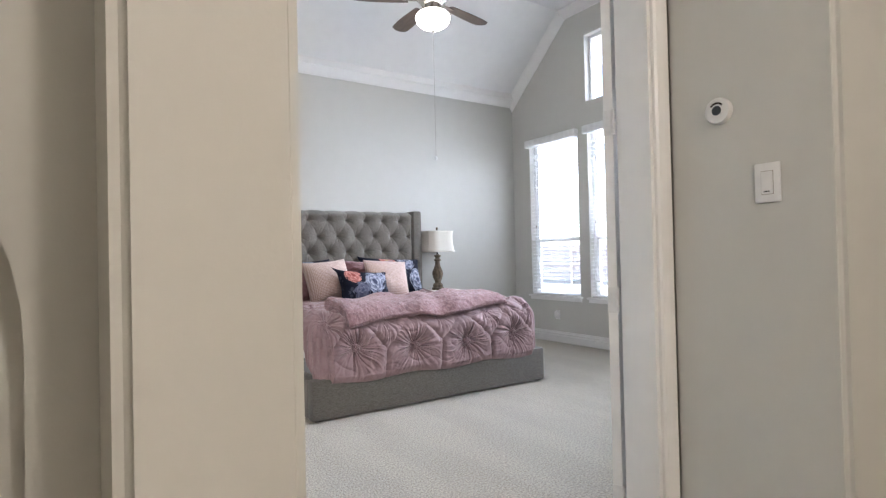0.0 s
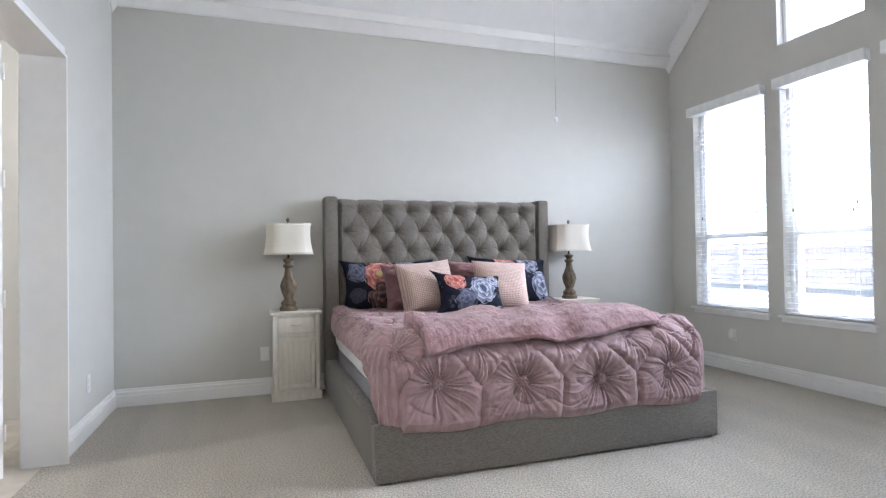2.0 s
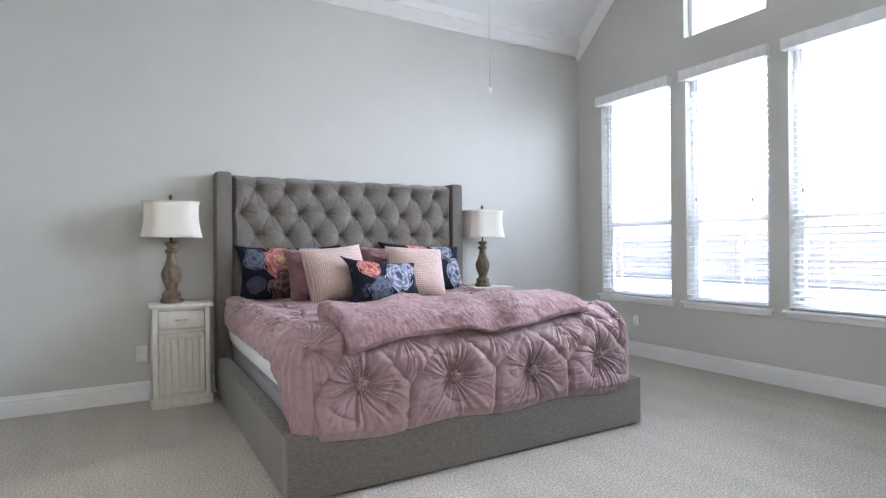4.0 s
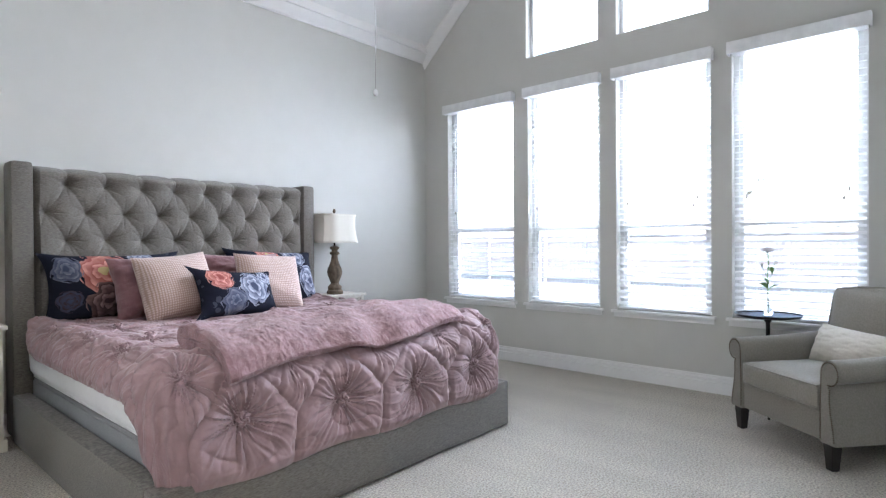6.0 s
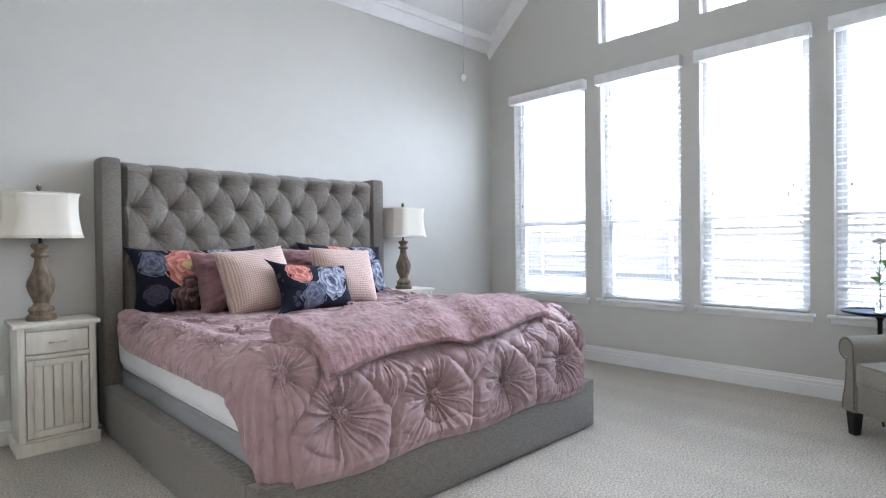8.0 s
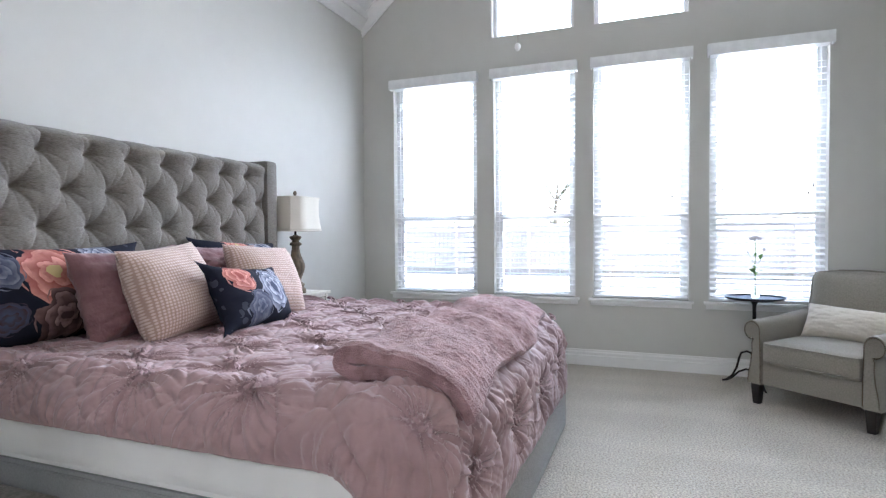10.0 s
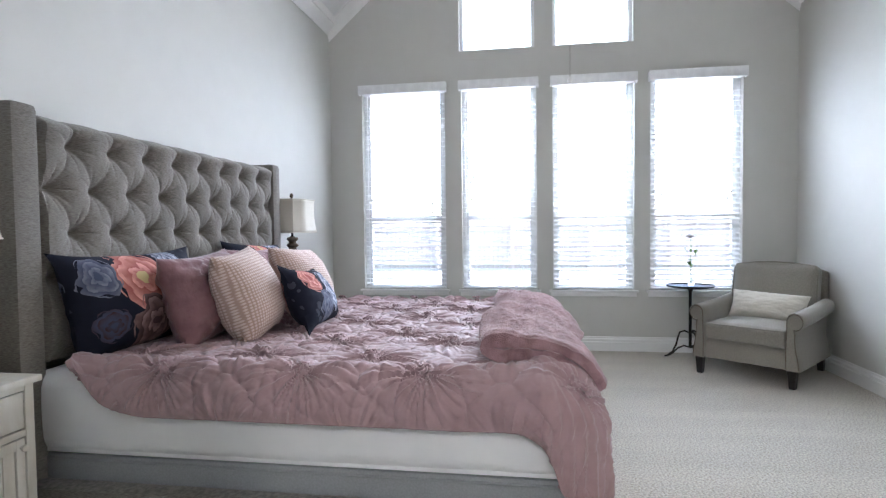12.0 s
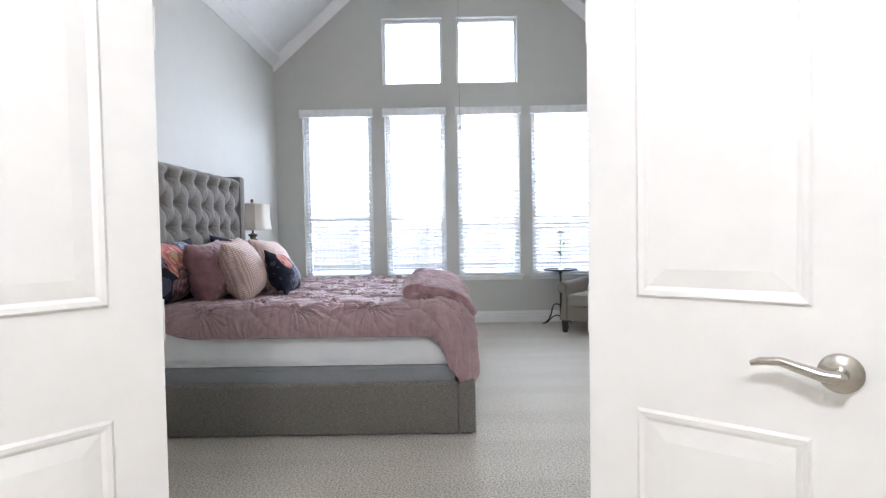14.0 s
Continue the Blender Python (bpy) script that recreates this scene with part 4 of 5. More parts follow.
# ---- nightstands and lamps ----
def nightstand():
    t = thing("nightstand", (1.312, 6.545, 0), "small distressed white wooden nightstand with one drawer and a door", "nightstand", "nightstands beside the bed")
    boxpart("top", (-0.202, 0.202, -0.203, 0.20, 0.685, 0.708), M_STAND, t, 0.005)
    for s in (-1, 1):
        boxpart("side_panel", (s * 0.18, s * 0.162, -0.18, 0.19, 0.0, 0.685), M_STAND, t, 0.003)
        boxpart("front_stile", (s * 0.1805, s * 0.148, -0.184, -0.166, 0.07, 0.685), M_STAND, t, 0.002)
    boxpart("back_panel", (-0.16, 0.16, 0.175, 0.188, 0.02, 0.685), M_STAND, t)
    for z0, z1 in ((0.665, 0.685), (0.512, 0.535), (0.07, 0.085)):
        boxpart("front_rail", (-0.147, 0.147, -0.183, -0.166, z0, z1), M_STAND, t, 0.002)
    boxpart("plinth", (-0.195, 0.195, -0.198, -0.182, 0.0, 0.07), M_STAND, t, 0.005)
    for s in (-1, 1):
        boxpart("plinth_return", (s * 0.195, s * 0.1805, -0.1815, 0.188, 0.0, 0.07), M_STAND, t, 0.004)
    dr = boxpart("drawer_front", (-0.143, 0.143, -0.181, -0.168, 0.54, 0.66), M_STAND, t, 0.003)
    bm = bmesh.new()
    tube(bm, [(-0.036, -0.181, 0.598), (-0.03, -0.198, 0.602), (-0.015, -0.207, 0.605), (0.015, -0.207, 0.605), (0.03, -0.198, 0.602), (0.036, -0.181, 0.598)], 0.0075, 8)
    part("pull", bm, M_STAND, dr, "white painted bar pull", True)
    door = thing("door", (0, 0, 0), "", "")
    door.parent = t
    for s in (-1, 1):
        boxpart("stile", (s * 0.143, s * 0.112, -0.181, -0.166, 0.09, 0.507), M_STAND, door, 0.003)
    for z0, z1 in ((0.09, 0.125), (0.472, 0.507)):
        boxpart("rail", (-0.112, 0.112, -0.1805, -0.1665, z0, z1), M_STAND, door, 0.003)
    for k in range(5):
        boxpart("plank", (-0.111 + k * 0.0444, -0.111 + k * 0.0444 + 0.0415, -0.176, -0.168, 0.125, 0.472), M_STAND, door, 0.003)
    bm = bmesh.new()
    lathe(bm, [(0.005, 0), (0.005, 0.01), (0.012, 0.016), (0.011, 0.024), (0.0, 0.027)], 14)
    bmesh.ops.transform(bm, matrix=pose(0.128, -0.181, 0.478, 90), verts=bm.verts)
    part("knob", bm, M_STAND, door, "white painted knob", True)
    return t


ns = nightstand()
ns.scale = (1.0, 0.8, 1.0)
copy_thing(ns, pose(3.95, 6.545, 0))


def table_lamp():
    t = thing("table_lamp", (1.262, 6.55, 0.708), "weathered brown baluster table lamp with a cream shade", "lamp", "bedside lamps")
    bm = bmesh.new()
    lathe(bm, [(0.072, 0), (0.074, 0.012), (0.070, 0.03), (0.060, 0.036), (0.058, 0.05), (0.063, 0.058), (0.060, 0.07), (0.042, 0.085), (0.036, 0.10), (0.046, 0.125), (0.060, 0.16), (0.068, 0.195), (0.064, 0.225), (0.048, 0.26), (0.035, 0.295), (0.029, 0.33), (0.028, 0.35), (0.040, 0.357), (0.045, 0.366), (0.040, 0.376), (0.027, 0.383), (0.026, 0.395), (0.038, 0.405), (0.044, 0.416), (0.040, 0.425), (0.018, 0.43), (0.016, 0.435)], 32)
    part("base", bm, M_LAMPWOOD, t, smooth=True)
    bm = bmesh.new()
    tube(bm, [(0, 0, 0.435), (0, 0, 0.49)], 0.008)
    tube(bm, [(0, 0, 0.49), (0.055, 0, 0.53), (0.06, 0, 0.64), (0, 0, 0.725)], 0.002, 6)
    tube(bm, [(0, 0, 0.49), (-0.055, 0, 0.53), (-0.06, 0, 0.64), (0, 0, 0.725)], 0.002, 6)
    part("harp", bm, M_IRON, t, smooth=True)
    bm = bmesh.new()
    lathe(bm, [(0.006, 0.722), (0.007, 0.73), (0.014, 0.742), (0.014, 0.752), (0.006, 0.764), (0.0, 0.767)], 16)
    part("finial", bm, M_LAMPWOOD, t, smooth=True)
    # cut-corner shade with slightly concave sides
    ring0 = []
    for sx, sy in ((1, -1), (1, 1), (-1, 1), (-1, -1)):
        pts = [(0.62, -1), (1, -0.62)] if (sx, sy) == (1, -1) else [(1, 0.62), (0.62, 1)] if (sx, sy) == (1, 1) else [(-0.62, 1), (-1, 0.62)] if (sx, sy) == (-1, 1) else [(-1, -0.62), (-0.62, -1)]
        ring0 += pts
    pts8 = []
    for i in range(8):
        (ax, ay), (bx, by) = ring0[i], ring0[(i + 1) % 8]
        pts8 += [(ax + (bx - ax) * k / 4, ay + (by - ay) * k / 4) for k in range(4)]
    bm = bmesh.new()
    rows = []
    for k in range(13):
        f = k / 12
        s = 0.192 - 0.018 * f - 0.012 * math.sin(math.pi * f) + 0.004 * (f > 0.97)
        rows.append([(x * s, y * s * 0.78, 0.462 + 0.252 * f) for x, y in pts8])
    vs = [[bm.verts.new(p) for p in r] for r in rows]
    for a, b in zip(vs, vs[1:]):
        for i in range(32):
            bm.faces.new((a[i], a[(i + 1) % 32], b[(i + 1) % 32], b[i]))
    sh = part("shade", bm, M_SHADE, t, "cream fabric shade with cut corners", True)
    m = sh.modifiers.new("thickness", "SOLIDIFY")
    m.thickness, m.offset = 0.003, -1
    for k, f in ((0, 0.464), (12, 0.712)):
        bm = bmesh.new()
        tube(bm, [(x * 1.012, y * 1.012, f) for x, y, z in rows[k]] + [(rows[k][0][0] * 1.012, rows[k][0][1] * 1.012, f)], 0.0035, 6)
        part("shade_trim", bm, M_SHADE, t, smooth=True)
    return t


lamp = table_lamp()
copy_thing(lamp, pose(3.905, 6.53, 0.708, 0, 0, 0))

# ---- armchair ----
M_CHAIR = mat("taupe_linen", (0.275, 0.252, 0.212), (0.22, 0.20, 0.166), rough=0.9, scale=120, bump=0.4, bscale=260, dist=0.0015, sheen=0.2, big=0.04)
M_NAIL = mat("antique_brass_nail", (0.12, 0.09, 0.06), rough=0.35, metal=0.9, scale=60, bump=0.0)
chair = thing("armchair", (4.655, 2.868, 0), "taupe linen rolled-arm armchair with nailhead trim", "armchair", rz=230)
for x, y in ((-0.33, -0.38), (0.33, -0.38), (-0.31, 0.34), (0.31, 0.34)):
    bm = bmesh.new()
    lo = [bm.verts.new((x + sx * 0.021, y + sy * 0.021 + (0.03 if y > 0 else -0.0), 0)) for sx, sy in ((-1, -1), (1, -1), (1, 1), (-1, 1))]
    hi = [bm.verts.new((x + sx * 0.031, y + sy * 0.031, 0.15)) for sx, sy in ((-1, -1), (1, -1), (1, 1), (-1, 1))]
    bm.faces.new(lo[::-1]), bm.faces.new(hi)
    for i in range(4):
        bm.faces.new((lo[i], lo[(i + 1) % 4], hi[(i + 1) % 4], hi[i]))
    bmesh.ops.bevel(bm, geom=list(bm.edges), offset=0.003, segments=1, affect="EDGES")
    part("leg", bm, M_BLACK, chair, "tapered black wooden leg")
boxpart("seat_frame", (-0.30, 0.30, -0.40, 0.36, 0.135, 0.285), M_CHAIR, chair, 0.015)


def puffy(bm, x0, x1, y0, y1, z0, z1, crown, n=16, r=0.03):
    """A boxed cushion: rounded edges and a crowned top."""
    box(bm, x0, x1, y0, y1, z0, z1)
    bmesh.ops.subdivide_edges(bm, edges=list(bm.edges), cuts=n, use_grid_fill=True)
    cx, cy, cz, hx, hy, hz = (x0 + x1) / 2, (y0 + y1) / 2, (z0 + z1) / 2, (x1 - x0) / 2, (y1 - y0) / 2, (z1 - z0) / 2
    for v in bm.verts:
        u, w, q = (v.co.x - cx) / hx, (v.co.y - cy) / hy, (v.co.z - cz) / hz
        c = Vector((max(-hx + r, min(hx - r, v.co.x - cx)), max(-hy + r, min(hy - r, v.co.y - cy)), max(-hz + r, min(hz - r, v.co.z - cz))))
        d = Vector((v.co.x - cx, v.co.y - cy, v.co.z - cz)) - c
        if d.length > 1e-6:
            d = d.normalized() * r
        p = c + d
        bul = Vector(crown)
        p.x += bul.x * u * max(0, 1 - w * w) * max(0, 1 - q * q)
        p.y += bul.y * w * max(0, 1 - u * u) * max(0, 1 - q * q)
        p.z += bul.z * q * max(0, 1 - u * u) * max(0, 1 - w * w)
        v.co = Vector((cx, cy, cz)) + p + Vector((0, 0, 1)) * 0.004 * noise.noise(v.co * 7)


bm = bmesh.new()
puffy(bm, -0.285, 0.285, -0.425, 0.20, 0.286, 0.42, (0.0, 0.01, 0.025))
seat = part("seat_cushion", bm, M_CHAIR, chair, "", True)
for z in (0.413, 0.294):
    bm = bmesh.new()
    tube(bm, [(-0.28, 0.1, z), (-0.281, -0.38, z), (-0.27, -0.417, z), (-0.2, -0.424, z), (0.2, -0.424, z), (0.27, -0.417, z), (0.281, -0.38, z), (0.28, 0.1, z)], 0.005, 6)
    part("piping", bm, M_CHAIR, seat, smooth=True)
bm = bmesh.new()
puffy(bm, -0.315, 0.315, -0.085, 0.085, 0.0, 0.475, (0.0, 0.045, 0.022), r=0.05)
bmesh.ops.transform(bm, matrix=pose(0, 0.235, 0.385, -10), verts=bm.verts)
back = part("back_cushion", bm, M_CHAIR, chair, "", True)
bm = bmesh.new()
tube(bm, [(-0.312, -0.055, 0.05), (-0.314, -0.062, 0.25), (-0.312, -0.06, 0.42), (-0.295, -0.06, 0.462), (-0.15, -0.062, 0.484), (0.0, -0.063, 0.49), (0.15, -0.062, 0.484), (0.295, -0.06, 0.462), (0.312, -0.06, 0.42), (0.314, -0.062, 0.25), (0.312, -0.055, 0.05)], 0.006, 6)
bmesh.ops.transform(bm, matrix=pose(0, 0.235, 0.385, -10), verts=bm.verts)
part("piping", bm, M_CHAIR, back, "", True)
bm = bmesh.new()
puffy(bm, -0.345, 0.345, -0.045, 0.045, 0.0, 0.68, (0.0, 0.01, 0.02), r=0.03)
bmesh.ops.transform(bm, matrix=pose(0, 0.325, 0.14, -9), verts=bm.verts)
part("back_frame", bm, M_CHAIR, chair, "", True)
for s in (-1, 1):
    # rolled arm: upright panel whose top scrolls outward
    sec = [(0.285, 0.135), (0.285, 0.30), (0.290, 0.43)]
    for q in range(0, 15):
        ang = math.radians(180 - q * 20)
        sec.append((0.351 + 0.060 * math.cos(ang), 0.497 + 0.060 * math.sin(ang)))
    sec += [(0.352, 0.415), (0.350, 0.36), (0.358, 0.29), (0.376, 0.21), (0.384, 0.135)]
    bm = bmesh.new()
    ys = [-0.415, -0.405, -0.30, -0.1, 0.1, 0.27, 0.34]
    ins = [0.90, 1.0, 1.0, 1.0, 1.0, 1.0, 0.98]
    rise = [0, 0, 0, 0.006, 0.018, 0.03, 0.035]
    rings = []
    for y, k, up in zip(ys, ins, rise):
        rings.append([bm.verts.new((s * (0.335 + (x - 0.335) * k), y, 0.135 + (z - 0.135) * (0.98 + 0.02 * k) + (up if z > 0.3 else 0))) for x, z in sec])
    kk = len(sec)
    for a, b in zip(rings, rings[1:]):
        for i in range(kk):
            f = (a[i], a[(i + 1) % kk], b[(i + 1) % kk], b[i])
            bm.faces.new(f if s > 0 else f[::-1])
    bm.faces.new(rings[0]), bm.faces.new(rings[-1])
    arm = part("arm", bm, M_CHAIR, chair, "", True)
    trail = []
    for i in range(len(sec) - 1):
        (x0, z0), (x1, z1) = sec[i], sec[i + 1]
        L = math.hypot(x1 - x0, z1 - z0)
        for q in range(max(1, int(L / 0.0095))):
            f = q / max(1, int(L / 0.0095))
            trail.append((x0 + (x1 - x0) * f, z0 + (z1 - z0) * f))
    bm = bmesh.new()
    for x, z in trail:
        if z < 0.15:
            continue
        bmesh.ops.create_icosphere(bm, subdivisions=1, radius=0.0046, matrix=Matrix.Translation((s * (0.335 + (x - 0.335) * 0.84), -0.4165, 0.135 + (z - 0.135) * 0.975)))
    part("nailhead_trim", bm, M_NAIL, arm, "row of antique brass nailheads")
lum = cushion("throw_pillow", 0.58, 0.25, 0.24, (0, 0, 0), 0, 0, 0, M_CREAM, "cream cotton lumbar pillow lying on the armchair seat", "pillow", 0.008, 0.06, 9.0, group="")
lum.matrix_world = chair.matrix_basis @ pose(0.0, 0.055, 0.425, -24, 2, 0) @ Matrix.Translation((0, 0, 0.10))

# ---- side table with a bud vase ----
tab = thing("side_table", (5.05, 3.315, 0), "small round dark iron pedestal table", "side table")
bm = bmesh.new()
lathe(bm, [(0.0, 0.638), (0.16, 0.640), (0.195, 0.648), (0.203, 0.662), (0.199, 0.663), (0.190, 0.653), (0.0, 0.650)], 40)
part("tray_top", bm, M_IRON, tab, smooth=True)
bm = bmesh.new()
lathe(bm, [(0.013, 0.10), (0.013, 0.60), (0.02, 0.61), (0.03, 0.638)], 14)
part("post", bm, M_IRON, tab, smooth=True)
for k in range(3):
    a = radians(72 + 120 * k)
    bm = bmesh.new()
    tube(bm, [(math.cos(a) * r, math.sin(a) * r, z) for r, z in ((0.012, 0.235), (0.045, 0.25), (0.085, 0.235), (0.10, 0.19), (0.115, 0.12), (0.145, 0.055), (0.19, 0.014), (0.215, 0.008))], 0.008, 8)
    tube(bm, [(math.cos(a) * r, math.sin(a) * r, z) for r, z in ((0.012, 0.105), (0.05, 0.115), (0.10, 0.09), (0.15, 0.035), (0.19, 0.012))], 0.007, 8)
    part("leg", bm, M_IRON, tab, "curved iron leg", True)
vase = thing("bud_vase", (5.04, 3.311, 0.653), "clear glass bud vase with a single white flower", "vase")
bm = bmesh.new()
lathe(bm, [(0.026, 0), (0.030, 0.006), (0.030, 0.045), (0.022, 0.058), (0.011, 0.066), (0.011, 0.085), (0.014, 0.088), (0.009, 0.087), (0.008, 0.066), (0.019, 0.055), (0.027, 0.044), (0.027, 0.008), (0.0, 0.007)], 24)
part("bottle", bm, glass("vase_glass", (0.95, 0.98, 0.97)), vase, smooth=True)
M_STEM = mat("stem_green", (0.16, 0.27, 0.09), (0.11, 0.19, 0.06), rough=0.6)
M_PETAL = mat("white_petal", (0.86, 0.84, 0.83), (0.80, 0.76, 0.76), rough=0.6, scale=30)
for petal in (M_STEM, M_PETAL, M_LEAF):
    petal_p = petal.node_tree.nodes["Principled BSDF"]
    thin = petal.node_tree.nodes.new("ShaderNodeBsdfTranslucent")
    both = petal.node_tree.nodes.new("ShaderNodeMixShader")
    petal.node_tree.links.new(petal_p.inputs["Base Color"].links[0].from_socket, thin.inputs[0])
    petal.node_tree.links.new(petal_p.outputs[0], both.inputs[1])
    petal.node_tree.links.new(thin.outputs[0], both.inputs[2])
    petal.node_tree.links.new(both.outputs[0], petal.node_tree.nodes["Material Output"].inputs[0])
bm = bmesh.new()
tube(bm, [(0, 0, 0.012), (0.004, 0.002, 0.12), (-0.002, 0.004, 0.25), (0.006, 0.0, 0.36), (0.012, 0.003, 0.425)], 0.003, 6)
tube(bm, [(0.002, 0.002, 0.22), (-0.03, -0.035, 0.30), (-0.04, -0.05, 0.36)], 0.002, 6)
tube(bm, [(0.0, 0.003, 0.25), (0.03, 0.035, 0.31), (0.035, 0.045, 0.34)], 0.002, 6)
part("stem", bm, M_STEM, vase, smooth=True)


def leaf_blade(bm, base, tip, width):
    base, tip = Vector(base), Vector(tip)
    d = tip - base
    side = d.cross(Vector((0.3, 0.2, 1))).normalized()
    nrm = side.cross(d).normalized()
    rows = []
    for k in range(7):
        f = k / 6
        w = width * math.sin(math.pi * min(1, f * 0.96 + 0.02)) ** 0.8
        c = base + d * f + nrm * (0.18 * d.length * math.sin(math.pi * f))
        rows.append([c - side * w - nrm * (-w * 0.3), c, c + side * w + nrm * (w * 0.3)])
    sheet(bm, rows)


for b0, t0, w in (((0, 0.003, 0.18), (-0.055, 0.05, 0.215), 0.022), ((0, 0, 0.16), (0.05, -0.06, 0.20), 0.02), ((0.0, 0, 0.20), (0.045, 0.06, 0.255), 0.018), ((-0.02, -0.03, 0.28), (-0.06, -0.03, 0.33), 0.014), ((0.004, 0, 0.30), (0.045, -0.02, 0.335), 0.013)):
    bm = bmesh.new()
    leaf_blade(bm, b0, t0, w)
    part("leaf", bm, M_STEM, vase, "green leaf", True)
bm = bmesh.new()
for ringi, (cnt, rr, lift) in enumerate(((6, 0.054, 0.010), (6, 0.045, 0.026), (5, 0.032, 0.036), (4, 0.018, 0.042))):
    for q in range(cnt):
        a = 2 * math.pi * q / cnt + ringi * 0.6
        leaf_blade(bm, (0.012, 0.003, 0.42), (0.012 + rr * math.cos(a), 0.003 + rr * math.sin(a), 0.42 + lift), 0.021)
part("blossom", bm, M_PETAL, vase, "white open blossom", True)
for at in ((-0.04, -0.05, 0.36), (0.035, 0.045, 0.34)):
    bm = bmesh.new()
    bmesh.ops.create_uvsphere(bm, u_segments=12, v_segments=8, radius=0.011, matrix=Matrix.Translation(at) @ Matrix.Diagonal((1, 1, 1.3, 1)))
    part("bud", bm, M_PETAL, vase, "closed white bud", True)

# ---- ceiling fan ----
M_BLADE = mat("walnut_blade", (0.10, 0.075, 0.06), (0.06, 0.045, 0.035), rough=0.45, scale=18, stretch=(0.3, 4, 4), bump=0.05)
fan = thing("ceiling_fan", (2.617, 4.533, 3.15), "ceiling fan with dark wooden blades and a lit glass bowl", "ceiling fan")
bm = bmesh.new()
lathe(bm, [(0.07, 0.98), (0.068, 0.95), (0.045, 0.91), (0.014, 0.90), (0.014, 0.12), (0.03, 0.10), (0.03, 0.09)], 28)
part("downrod", bm, M_NICKEL, fan, "brushed nickel rod and canopy", True)
bm = bmesh.new()
lathe(bm, [(0.04, 0.10), (0.10, 0.085), (0.125, 0.05), (0.125, 0.0), (0.10, -0.03), (0.075, -0.05), (0.075, -0.08), (0.10, -0.09), (0.10, -0.10)], 36)
part("motor", bm, M_NICKEL, fan, "brushed nickel motor housing", True)
bm = bmesh.new()
lathe(bm, [(0.095, -0.10), (0.125, -0.115), (0.138, -0.145), (0.125, -0.185), (0.09, -0.215), (0.04, -0.235), (0.0, -0.24)], 36)
bowl = part("glass_bowl", bm, M_GLOBE, fan, "lit opal glass bowl", True)
bowl.visible_shadow = False
bm = bmesh.new()
lathe(bm, [(0.012, -0.238), (0.014, -0.246), (0.006, -0.258), (0.0, -0.262)], 14)
part("bowl_finial", bm, M_NICKEL, fan, smooth=True)
for k in range(5):
    a = radians(14 + 72 * k)
    bm = bmesh.new()
    rows = []
    for i in range(15):
        f = i / 14
        r = 0.19 + 0.47 * f
        w = 0.05 + 0.022 * math.sin(math.pi * min(1, f * 0.75)) - (0.05 * max(0, (f - 0.9) / 0.1) ** 2)
        rows.append([(r, -w, -0.01 * w / 0.07), (r, 0, 0.002), (r, w, 0.010 * w / 0.07)])
    sheet(bm, rows)
    bl = part("blade", bm, M_BLADE, fan, "dark walnut blade")
    bl.rotation_euler = (0, 0, a)
    sm = bl.modifiers.new("thickness", "SOLIDIFY")
    sm.thickness = 0.006
    bm = bmesh.new()
    box(bm, 0.11, 0.24, -0.018, 0.018, -0.013, -0.004, 0.003)
    br = part("blade_arm", bm, M_NICKEL, fan)
    br.rotation_euler = (0, 0, a)
bm = bmesh.new()
tube(bm, [(0.03, 0, -0.06), (0.0, 0.0, -0.262), (0.0, 0, -1.245)], 0.0012, 6)
part("pull_chain", bm, M_NICKEL, fan, "long thin pull chain", True)
bm = bmesh.new()
lathe(bm, [(0.003, -1.243), (0.011, -1.25), (0.012, -1.262), (0.006, -1.274), (0.0, -1.276)], 14)
part("chain_pull", bm, M_PLASTIC, fan, "small white pull knob", True)


# ---- plates, thermostat, switch ----
def plate(name, at, rz, label, kind_):
    t = thing(name, at, label, "outlet" if kind_ != "switch" else "light switch", rz=rz)
    boxpart("cover_plate", (-0.036, 0.036, -0.007, -0.001, -0.058, 0.058), M_PLASTIC, t, 0.003)
    if kind_ == "outlet":
        for z in (-0.022, 0.022):
            bm = bmesh.new()
            lathe(bm, [(0.0165, 0), (0.0165, 0.0025), (0.015, 0.003)], 20)
            bmesh.ops.transform(bm, matrix=pose(0, -0.007, z, 90), verts=bm.verts)
            for s in (-0.006, 0.006):
                box(bm, s - 0.001, s + 0.001, -0.0108, -0.0095, z - 0.002, z + 0.006)
            part("socket", bm, M_PLASTIC, t, smooth=True)
    elif kind_ == "switch":
        boxpart("rocker", (-0.016, 0.016, -0.011, -0.007, -0.033, 0.033), M_PLASTIC, t, 0.002)
        boxpart("rocker_gap", (-0.0175, 0.0175, -0.0076, -0.0068, -0.0345, 0.0345), M_GROUT, t)
        boxpart("indicator", (-0.008, 0.008, -0.0125, -0.011, -0.027, -0.024), M_IRON, t)
    return t


plate("wall_outlet", (1.072, NY, 0.338), 0, "white wall outlet beside the nightstand", "outlet")
plug = plate("wall_outlet", (EX, 5.93, 0.345), -90, "white wall outlet with a small plug-in device", "outlet")
bm = bmesh.new()
puffy(bm, -0.022, 0.022, -0.05, -0.0105, -0.035, 0.045, (0, 0.004, 0.003), n=5, r=0.01)
part("plug_in_device", bm, M_PLASTIC, plug, "small white plug-in air freshener", True)
plate("wall_outlet", (3.46, SY, 0.37), 180, "white wall outlet on the plain wall", "outlet")
plate("wall_plate", (3.12, SY, 0.38), 180, "white blank cable plate on the plain wall", "blank")
plate("wall_outlet", (WX, 6.02, 0.33), 90, "white wall outlet near the room corner", "outlet")
plate("light_switch", (1.915, 1.686, 1.306), -90, "white rocker light switch on the hall wall", "switch")
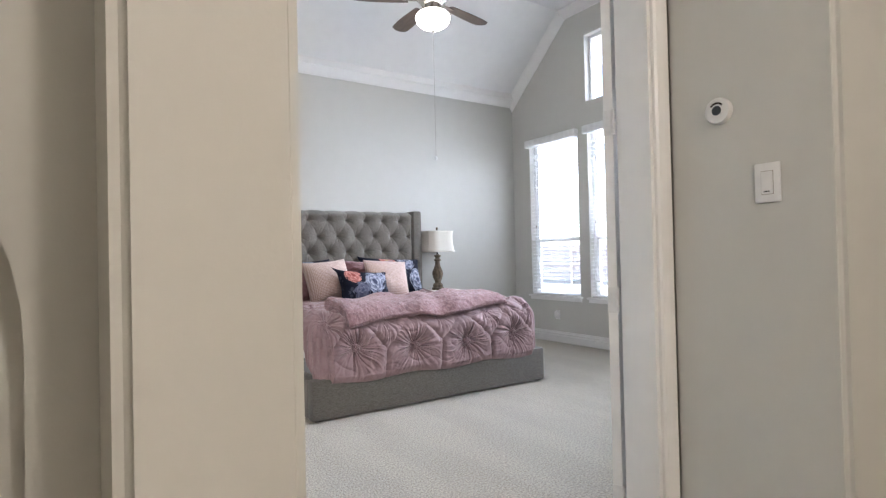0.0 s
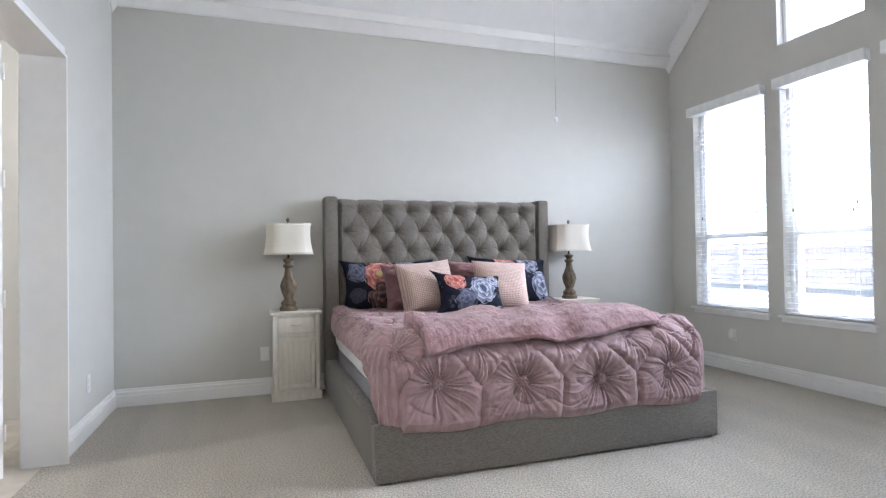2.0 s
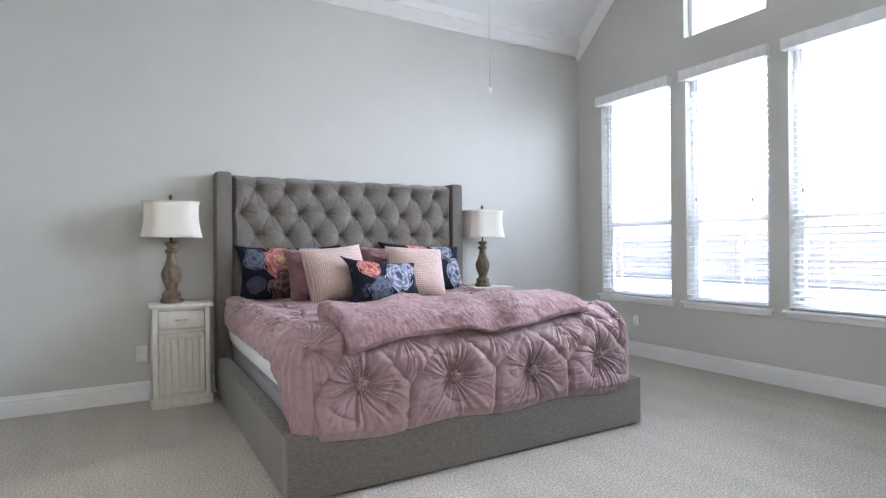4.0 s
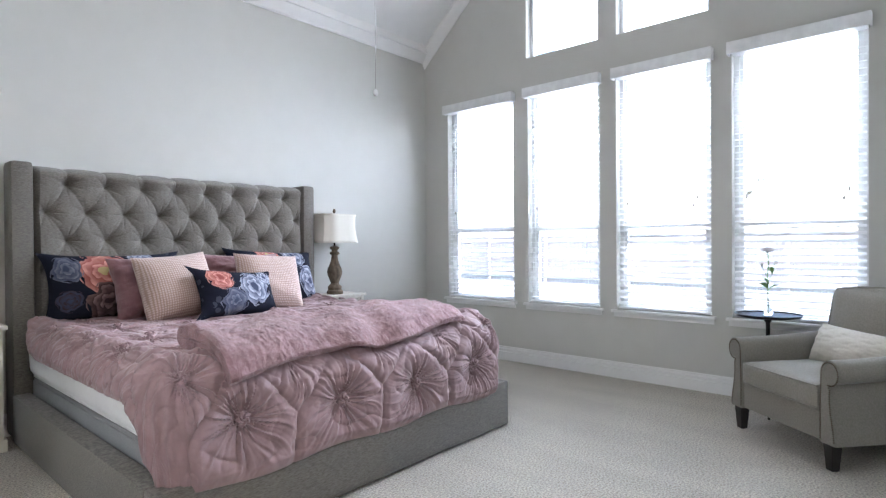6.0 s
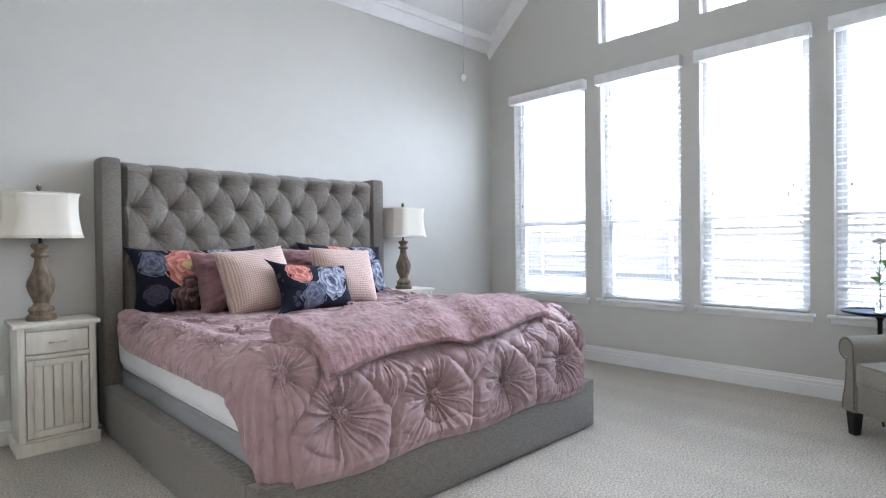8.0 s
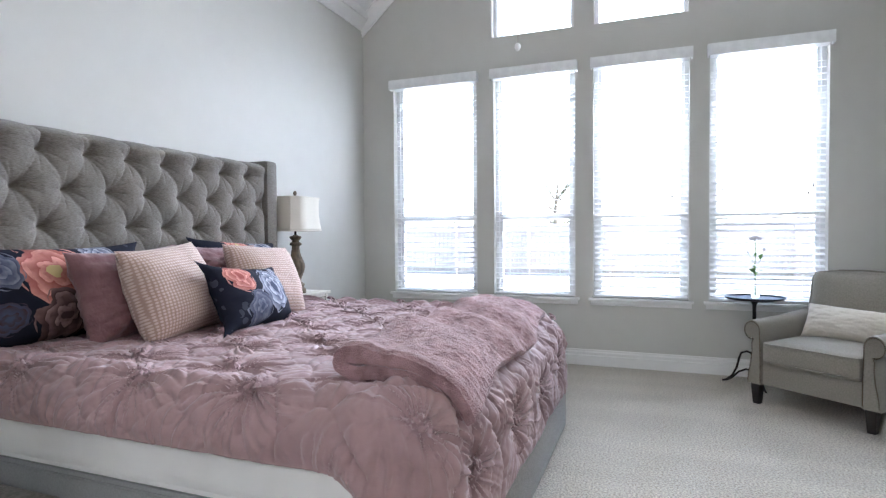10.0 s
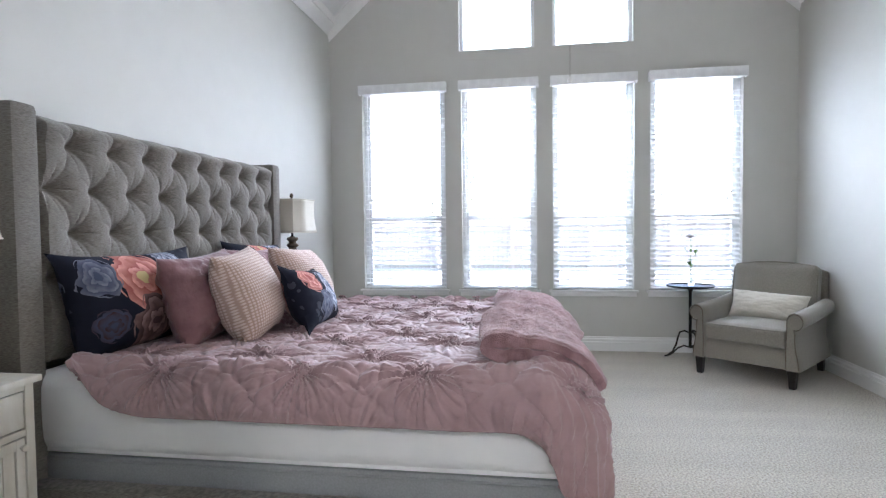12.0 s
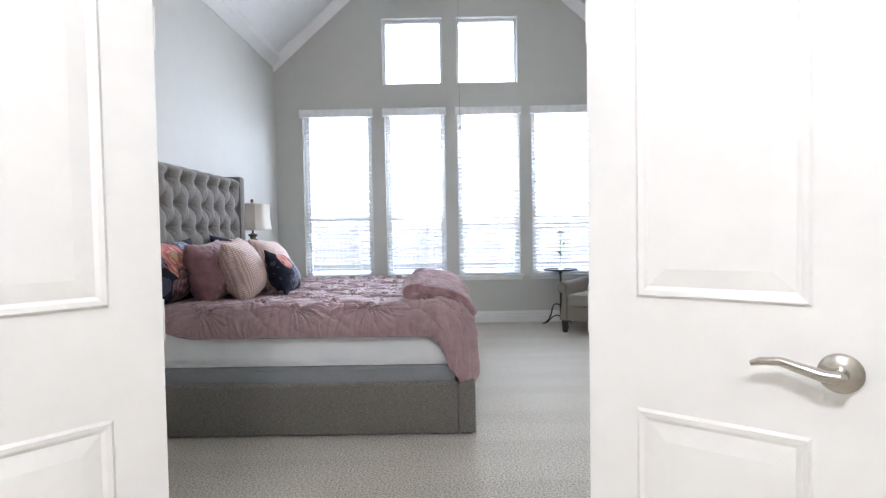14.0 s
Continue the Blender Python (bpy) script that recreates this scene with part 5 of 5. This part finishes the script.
th = thing("thermostat", (1.915, 1.822, 1.545), "round white thermostat with a dark dial", "thermostat", rz=-90)
for prof, mt, nm in (([(0.040, 0), (0.041, 0.018), (0.038, 0.022), (0.0, 0.0225)], M_PLASTIC, "body"), ([(0.0145, 0.0226), (0.0145, 0.0245), (0.0, 0.025)], mat("dark_display", (0.04, 0.045, 0.05), rough=0.2), "dial")):
    bm = bmesh.new()
    lathe(bm, prof, 36)
    bmesh.ops.transform(bm, matrix=pose(0, -0.001, 0, 90), verts=bm.verts)
    part(nm, bm, mt, th, smooth=True)
bm = bmesh.new()
tube(bm, [(0.023 * math.cos(q), -0.0235, 0.023 * math.sin(q)) for q in [radians(40 + 10 * k) for k in range(11)]], 0.003, 6)
part("display_arc", bm, M_IRON, th, smooth=True)

# ---- fixtures for the hall and bathroom lights ----
for nm, at, lb in (("flush_light", (0.75, -0.65, 2.75), "round opal flush light on the hall ceiling"), ("flush_light", (-1.9, 4.9, 2.75), "round opal flush light on the bathroom ceiling")):
    t = thing(nm, at, lb, "ceiling light")
    bm = bmesh.new()
    lathe(bm, [(0.15, 0), (0.15, -0.03), (0.14, -0.035)], 32)
    part("rim", bm, M_NICKEL, t, smooth=True)

# ---- outdoors ----
bm = bmesh.new()
box(bm, -900, 900, -900, 900, -0.6, -0.24)
structure("ground", bm, M_GRASS, "lawn that reaches the distance", "ground")
bm = bmesh.new()
box(bm, EX + ET + 0.001, 17.2, -9.0, 37.0, -0.6, -0.14, 0.02)
structure("pavement_patio", bm, M_PATIO, "pale concrete patio slab", "patio")
fence = thing("fence", (17.6, 5.2, -0.24), "weathered cedar board fence", "fence")
bm = bmesh.new()
box(bm, -0.01, 0.01, -0.0685, 0.0685, 0.0, 1.70, 0.003)
pk = part("picket", bm, M_FENCE, fence)
pk.location = (0, -12, 0)
for i in range(1, 296):
    share("picket", pk.data, fence, (random.uniform(-0.006, 0.006), -12 + i * 0.146, random.uniform(-0.02, 0.02)))
for z in (0.25, 0.85, 1.45):
    boxpart("rail", (-0.05, -0.012, -12, 31.2, z, z + 0.09), M_FENCE, fence, 0.004)
for i in range(19):
    boxpart("post", (-0.14, -0.052, -12 + i * 2.4, -12 + i * 2.4 + 0.09, 0, 1.85), M_FENCE, fence, 0.006)


def tree(x, y, h, seed):
    rnd = random.Random(seed)
    t = thing("tree", (x, y, -0.24), "leafy shade tree behind the fence", "tree", "trees behind the fence")
    bm = bmesh.new()
    tube(bm, [(0, 0, 0), (0.08, 0.05, h * 0.25), (-0.05, 0.1, h * 0.5), (0.05, 0, h * 0.8)], [0.16, 0.12, 0.09, 0.04], 10)
    tips = []
    for k in range(11):
        a, z0 = rnd.uniform(0, 6.28), h * rnd.uniform(0.3, 0.7)
        L = h * rnd.uniform(0.2, 0.36)
        e = (math.cos(a) * L, math.sin(a) * L, z0 + L * rnd.uniform(0.4, 1.0))
        tube(bm, [(0, 0.05, z0), (e[0] * 0.5, e[1] * 0.5, z0 + (e[2] - z0) * 0.6), e], [0.05, 0.03, 0.012], 6)
        tips += [e, (e[0] * 0.6, e[1] * 0.6, z0 + (e[2] - z0) * 0.7)]
    part("trunk", bm, M_BARK, t, smooth=True)
    verts, faces = [], []
    for e in tips:
        for q in range(90):
            c = Vector(e) + Vector([rnd.gauss(0, h * 0.07) for _ in range(3)])
            d = Vector([rnd.uniform(-1, 1) for _ in range(3)]).normalized() * 0.04
            s = d.cross(Vector([rnd.uniform(-1, 1) for _ in range(3)])).normalized() * 0.02
            k = len(verts)
            verts += [c - d, c + s, c + d, c - s]
            faces.append((k, k + 1, k + 2, k + 3))
    me = bpy.data.meshes.new("crown")
    me.from_pydata(verts, [], faces)
    me.materials.append(M_LEAF)
    cr = new("crown", me)
    cr.parent = t


tree(23.0, 7.6, 4.2, 3)

# ---- bathroom floor tiles ----
bm = bmesh.new()
box(bm, -0.148, 0.148, -0.148, 0.148, -0.006, 0.0, 0.002)
tl = part("tile", bm, M_TILE, FLOOR_BATH)
k = 0
for i in range(11):
    for j in range(12):
        at = (-0.27 - i * 0.30, 3.27 + j * 0.30, 0.0005)
        if k:
            share("tile", tl.data, FLOOR_BATH, at)
        else:
            tl.location = at
        k += 1
